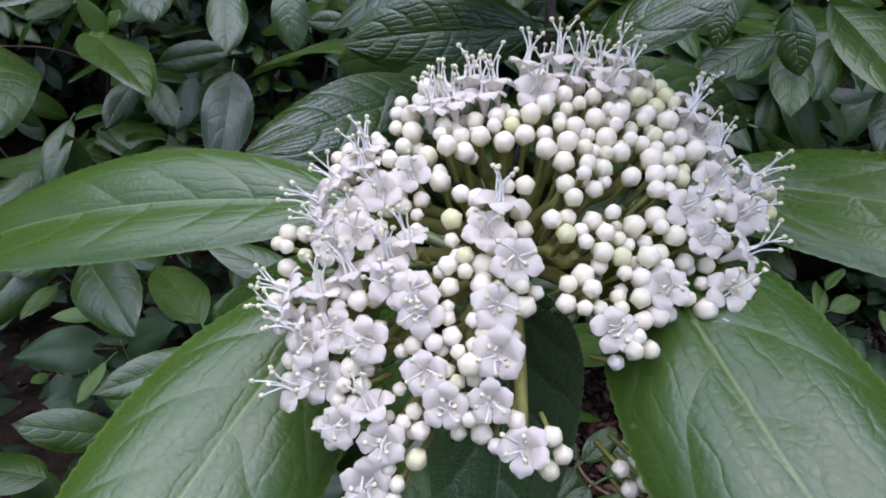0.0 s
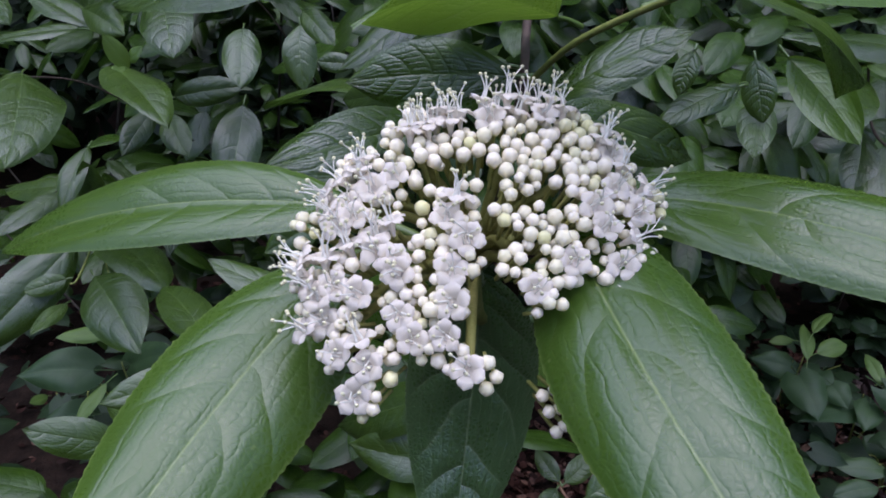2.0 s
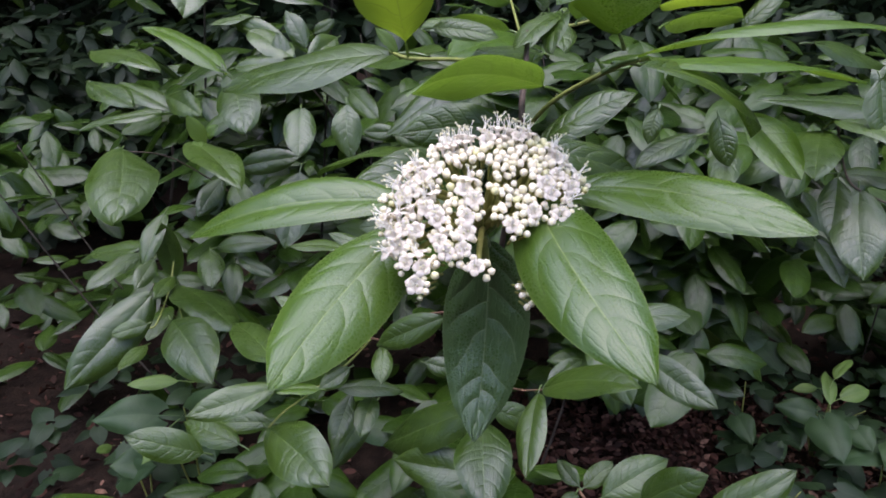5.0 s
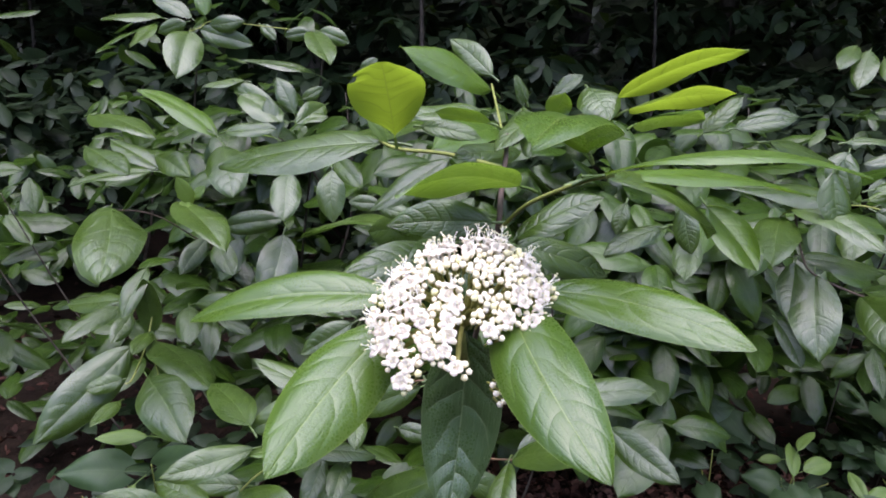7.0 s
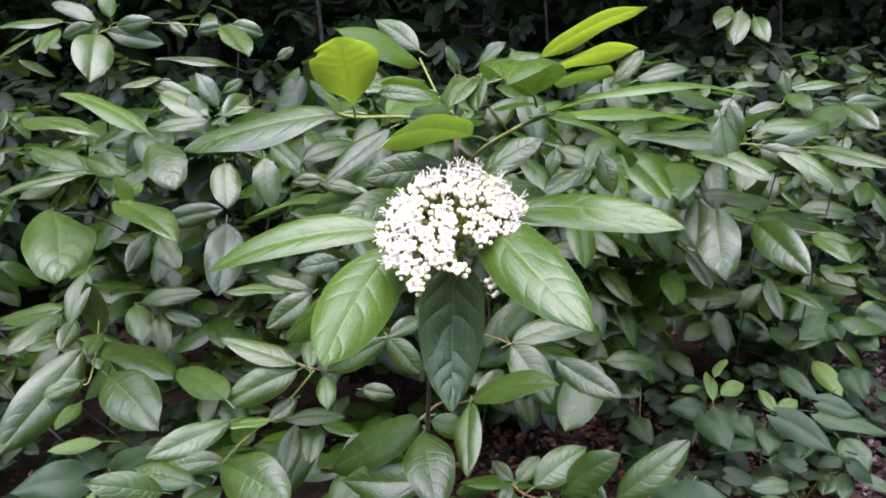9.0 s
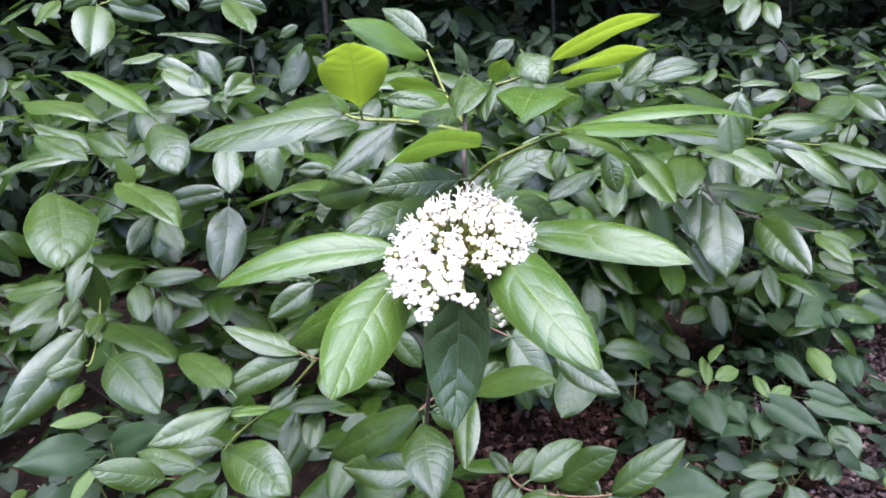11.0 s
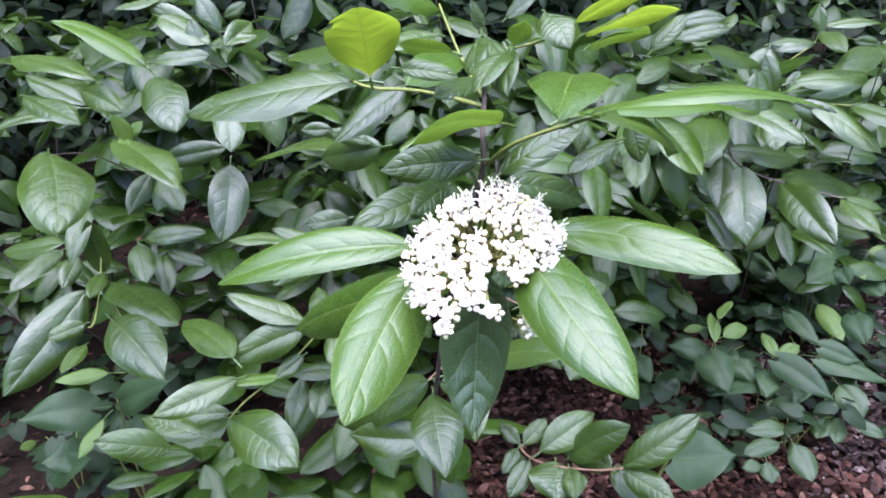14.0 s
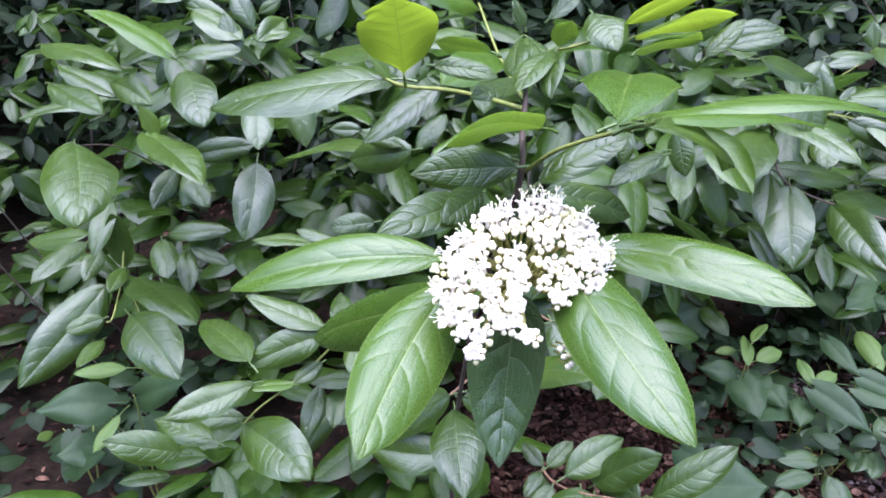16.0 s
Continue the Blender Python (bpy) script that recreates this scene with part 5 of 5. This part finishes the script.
leaf(plant, (0.762, 1.230, 0.180), (0.709, 1.227, 0.177), 0.022, (-0.01, -0.68, 0.73), shoot_leaf, stalk=0.3)
leaf(plant, (0.730, 1.158, 0.160), (0.653, 1.181, 0.166), 0.060, (-0.16, -0.71, 0.68), herb_leaf, heart=True, stalk=0.3)
leaf(plant, (0.713, 1.101, 0.180), (0.719, 1.009, 0.140), 0.083, (-0.30, -0.40, 0.86), herb_leaf, heart=True, stalk=0.3)
leaf(plant, (0.811, 1.052, 0.140), (0.694, 1.030, 0.124), 0.056, (-0.09, -0.21, 0.97), herb_leaf, heart=True, stalk=0.3)
leaf(plant, (0.774, 1.083, 0.170), (0.786, 1.036, 0.150), 0.054, (-0.38, -0.44, 0.81), herb_leaf, heart=True, stalk=0.3)
leaf(plant, (0.995, 1.379, 0.150), (1.002, 1.327, 0.131), 0.058, (-0.44, -0.36, 0.82), herb_leaf, heart=True, stalk=0.3)
leaf(plant, (0.709, 1.208, 0.100), (0.706, 1.147, 0.073), 0.058, (-0.21, -0.38, 0.90), herb_leaf, heart=True, stalk=0.3)
leaf(plant, (0.809, 1.180, 0.140), (0.752, 1.134, 0.118), 0.065, (-0.13, -0.29, 0.95), herb_leaf, heart=True, stalk=0.3)
plant = tagged(new("ground_plant"), "low heart-leaved green plant with paler young shoots", "plant", "low plants on the ground")
stalks(plant, 0.862, 1.108, 0.176, 5)
leaf(plant, (0.845, 1.047, 0.200), (0.841, 1.113, 0.226), 0.026, (-0.38, -0.35, 0.85), shoot_leaf, stalk=0.3)
leaf(plant, (0.855, 1.058, 0.200), (0.913, 1.075, 0.210), 0.033, (0.01, -0.50, 0.87), shoot_leaf, stalk=0.3)
leaf(plant, (0.840, 1.033, 0.200), (0.912, 0.931, 0.158), 0.068, (-0.41, -0.58, 0.70), herb_leaf, heart=True, stalk=0.3)
leaf(plant, (0.829, 1.042, 0.160), (0.796, 0.990, 0.135), 0.055, (-0.03, -0.42, 0.91), herb_leaf, heart=True, stalk=0.3)
leaf(plant, (0.941, 1.064, 0.120), (0.883, 1.010, 0.092), 0.054, (-0.29, -0.17, 0.94), herb_leaf, heart=True, stalk=0.3)
plant = tagged(new("ground_plant"), "low heart-leaved green plant with paler young shoots", "plant", "low plants on the ground")
stalks(plant, 1.043, 1.223, 0.183, 6)
leaf(plant, (1.089, 1.277, 0.200), (1.093, 1.165, 0.155), 0.052, (-0.46, -0.34, 0.82), shoot_leaf, stalk=0.3)
leaf(plant, (0.964, 1.062, 0.180), (1.083, 0.986, 0.153), 0.068, (-0.03, -0.38, 0.93), herb_leaf, heart=True, stalk=0.3)
leaf(plant, (0.972, 1.078, 0.200), (1.039, 1.030, 0.183), 0.054, (-0.34, -0.70, 0.63), herb_leaf, heart=True, stalk=0.3)
leaf(plant, (0.990, 1.235, 0.200), (1.019, 1.137, 0.162), 0.051, (-0.35, -0.43, 0.83), herb_leaf, heart=True, stalk=0.3)
leaf(plant, (1.142, 1.208, 0.200), (1.121, 1.122, 0.164), 0.073, (-0.36, -0.28, 0.89), herb_leaf, heart=True, stalk=0.3)
leaf(plant, (1.100, 1.115, 0.120), (1.033, 1.065, 0.095), 0.058, (-0.22, -0.19, 0.96), herb_leaf, heart=True, stalk=0.3)
plant = tagged(new("ground_plant"), "low heart-leaved green plant with paler young shoots", "plant", "low plants on the ground")
stalks(plant, 1.181, 1.427, 0.265, 10)
leaf(plant, (1.223, 1.409, 0.300), (1.074, 1.368, 0.282), 0.094, (0.08, -0.63, 0.77), herb_leaf, heart=True, stalk=0.3)
leaf(plant, (1.275, 1.371, 0.300), (1.326, 1.342, 0.292), 0.046, (-0.36, -0.76, 0.54), shoot_leaf, stalk=0.3)
leaf(plant, (1.154, 1.328, 0.280), (1.047, 1.282, 0.260), 0.086, (0.05, -0.49, 0.87), herb_leaf, heart=True, stalk=0.3)
leaf(plant, (1.157, 1.309, 0.280), (1.148, 1.256, 0.261), 0.055, (-0.42, -0.24, 0.88), herb_leaf, heart=True, stalk=0.3)
leaf(plant, (1.213, 1.319, 0.280), (1.201, 1.275, 0.264), 0.023, (-0.37, -0.22, 0.90), shoot_leaf, stalk=0.3)
leaf(plant, (1.282, 1.346, 0.280), (1.350, 1.284, 0.261), 0.094, (-0.47, -0.68, 0.55), herb_leaf, heart=True, stalk=0.3)
leaf(plant, (1.248, 1.311, 0.240), (1.253, 1.256, 0.221), 0.060, (-0.55, -0.32, 0.77), herb_leaf, heart=True, stalk=0.3)
leaf(plant, (1.076, 1.413, 0.240), (1.088, 1.303, 0.201), 0.066, (-0.49, -0.34, 0.80), herb_leaf, heart=True, stalk=0.3)
leaf(plant, (0.998, 1.471, 0.250), (1.042, 1.394, 0.225), 0.059, (-0.53, -0.52, 0.67), herb_leaf, heart=True, stalk=0.3)
leaf(plant, (1.179, 1.390, 0.200), (1.165, 1.311, 0.170), 0.073, (-0.38, -0.27, 0.89), herb_leaf, heart=True, stalk=0.3)
plant = tagged(new("ground_plant"), "low heart-leaved green plant with paler young shoots", "plant", "low plants on the ground")
stalks(plant, 0.664, 1.358, 0.117, 3)
leaf(plant, (0.744, 1.490, 0.150), (0.769, 1.396, 0.115), 0.086, (-0.38, -0.41, 0.83), herb_leaf, heart=True, stalk=0.3)
leaf(plant, (0.646, 1.165, 0.100), (0.653, 1.103, 0.073), 0.059, (-0.25, -0.41, 0.87), herb_leaf, heart=True, stalk=0.3)
leaf(plant, (0.602, 1.238, 0.100), (0.614, 1.167, 0.070), 0.058, (-0.24, -0.41, 0.88), herb_leaf, heart=True, stalk=0.3)
plant = tagged(new("ground_plant"), "low glossy oval-leaved seedling on leaf litter", "plant", "low plants on the ground")
stalks(plant, 0.865, 0.980, 0.108, 12)
leaf(plant, (0.969, 0.996, 0.150), (0.981, 0.920, 0.115), 0.061, (-0.43, -0.43, 0.79), seedling_leaf, stalk=0.3)
leaf(plant, (0.948, 0.982, 0.130), (0.922, 0.950, 0.114), 0.032, (-0.05, -0.42, 0.91), seedling_leaf, stalk=0.3)
leaf(plant, (0.816, 0.926, 0.100), (0.725, 0.932, 0.098), 0.040, (-0.05, -0.41, 0.91), seedling_leaf, stalk=0.3)
leaf(plant, (0.800, 0.993, 0.120), (0.838, 0.956, 0.105), 0.044, (-0.33, -0.63, 0.71), seedling_leaf, stalk=0.3)
leaf(plant, (0.772, 0.884, 0.100), (0.690, 0.871, 0.089), 0.037, (-0.04, -0.47, 0.88), seedling_leaf, stalk=0.3)
leaf(plant, (0.800, 0.880, 0.100), (0.804, 0.806, 0.062), 0.052, (-0.32, -0.44, 0.84), seedling_leaf, stalk=0.3)
leaf(plant, (0.949, 0.946, 0.100), (0.910, 0.897, 0.074), 0.036, (-0.07, -0.42, 0.90), seedling_leaf, stalk=0.3)
leaf(plant, (0.918, 0.951, 0.100), (0.876, 0.912, 0.079), 0.043, (-0.33, -0.15, 0.93), seedling_leaf, stalk=0.3)
leaf(plant, (0.967, 0.943, 0.100), (1.020, 0.896, 0.080), 0.032, (-0.20, -0.56, 0.81), seedling_leaf, stalk=0.3)
leaf(plant, (0.715, 0.830, 0.100), (0.708, 0.793, 0.080), 0.035, (-0.22, -0.42, 0.88), seedling_leaf, stalk=0.3)
leaf(plant, (0.699, 0.824, 0.100), (0.660, 0.823, 0.097), 0.026, (-0.05, -0.52, 0.85), seedling_leaf, stalk=0.3)
leaf(plant, (1.023, 0.884, 0.100), (1.026, 0.844, 0.080), 0.035, (-0.43, -0.42, 0.80), shoot_leaf, stalk=0.3)
plant = tagged(new("ground_plant"), "low heart-leaved green plant with paler young shoots", "plant", "low plants on the ground")
stalks(plant, 0.454, 0.822, 0.232, 2)
leaf(plant, (0.444, 0.698, 0.246), (0.534, 0.660, 0.275), 0.106, (-0.45, -0.48, 0.75), herb_leaf, heart=True, stalk=0.3)
leaf(plant, (0.464, 0.826, 0.219), (0.498, 0.777, 0.214), 0.062, (-0.43, -0.39, 0.81), herb_leaf, heart=True, stalk=0.3)
plant = tagged(new("ground_plant"), "low blue-green heart-leaved plant below the shrub", "plant", "low plants on the ground")
stalks(plant, -0.529, 0.969, 0.289, 5)
leaf(plant, (-0.555, 0.885, 0.300), (-0.665, 0.861, 0.302), 0.079, (0.16, -0.67, 0.72), herb_leaf, heart=True, stalk=0.3)
leaf(plant, (-0.516, 0.927, 0.284), (-0.413, 0.895, 0.340), 0.066, (-0.49, -0.74, 0.47), herb_leaf, heart=True, stalk=0.3)
leaf(plant, (-0.518, 0.903, 0.360), (-0.598, 0.877, 0.365), 0.029, (0.21, -0.48, 0.85), shoot_leaf, stalk=0.3)
leaf(plant, (-0.533, 0.875, 0.282), (-0.566, 0.824, 0.241), 0.026, (-0.14, -0.57, 0.81), shoot_leaf, stalk=0.3)
leaf(plant, (-0.521, 0.957, 0.220), (-0.469, 0.898, 0.195), 0.066, (0.12, -0.29, 0.95), herb_leaf, heart=True, stalk=0.3)
plant = tagged(new("ground_plant"), "low heart-leaved green plant with paler young shoots", "plant", "low plants on the ground")
stalks(plant, -0.668, 1.011, 0.155, 3)
leaf(plant, (-0.593, 0.902, 0.194), (-0.656, 0.872, 0.199), 0.066, (0.33, -0.58, 0.74), herb_leaf, heart=True, stalk=0.3)
leaf(plant, (-0.760, 1.055, 0.115), (-0.770, 1.016, 0.128), 0.022, (0.76, 0.04, 0.65), shoot_leaf, stalk=0.3)
leaf(plant, (-0.651, 0.895, 0.156), (-0.562, 0.863, 0.210), 0.063, (-0.53, -0.69, 0.49), herb_leaf, heart=True, stalk=0.3)

# ---- bark chips on the open ground ----
def chip_mesh():
    rng = random.Random(31)
    verts, faces = [], []
    for _ in range(13000):
        x, y = rng.uniform(0.80, 2.3), rng.uniform(-0.1, 1.75)
        edge = 1 - math.hypot((x - 1.42) / 0.75, (y - 0.88) / 0.80) + 0.35 * noise.noise(Vector((x * 4, y * 4, 7)))
        if rng.random() > min((x - 0.72) * 3.2, edge * 4):
            continue
        long, wide, thick = rng.uniform(0.006, 0.022), rng.uniform(0.004, 0.010), rng.uniform(0.0015, 0.005)
        m = pose(x, y, chip_rise(x, y) + rng.uniform(0.0, 0.016), rng.uniform(-35, 35), rng.uniform(-35, 35), rng.uniform(0, 360))
        at = len(verts)
        for sz in (-1, 1):
            for k in range(5):
                a = 2 * math.pi * k / 5
                r = rng.uniform(0.7, 1.1) * (1.0 if sz < 0 else 0.8)
                verts.append(m @ Vector((long * r * math.cos(a), wide * r * math.sin(a), thick * sz)))
        faces.append(tuple(range(at + 4, at - 1, -1)))
        faces.append(tuple(range(at + 5, at + 10)))
        for k in range(5):
            b = (k + 1) % 5
            faces.append((at + k, at + b, at + 5 + b, at + 5 + k))
    return mesh_of("bark_mulch", verts, faces, chip_grey, smooth=False)


tagged(part_of("bark_mulch", chip_mesh(), None), "pinkish-grey bark chips scattered over bare ground", "mulch", kind="stuff")
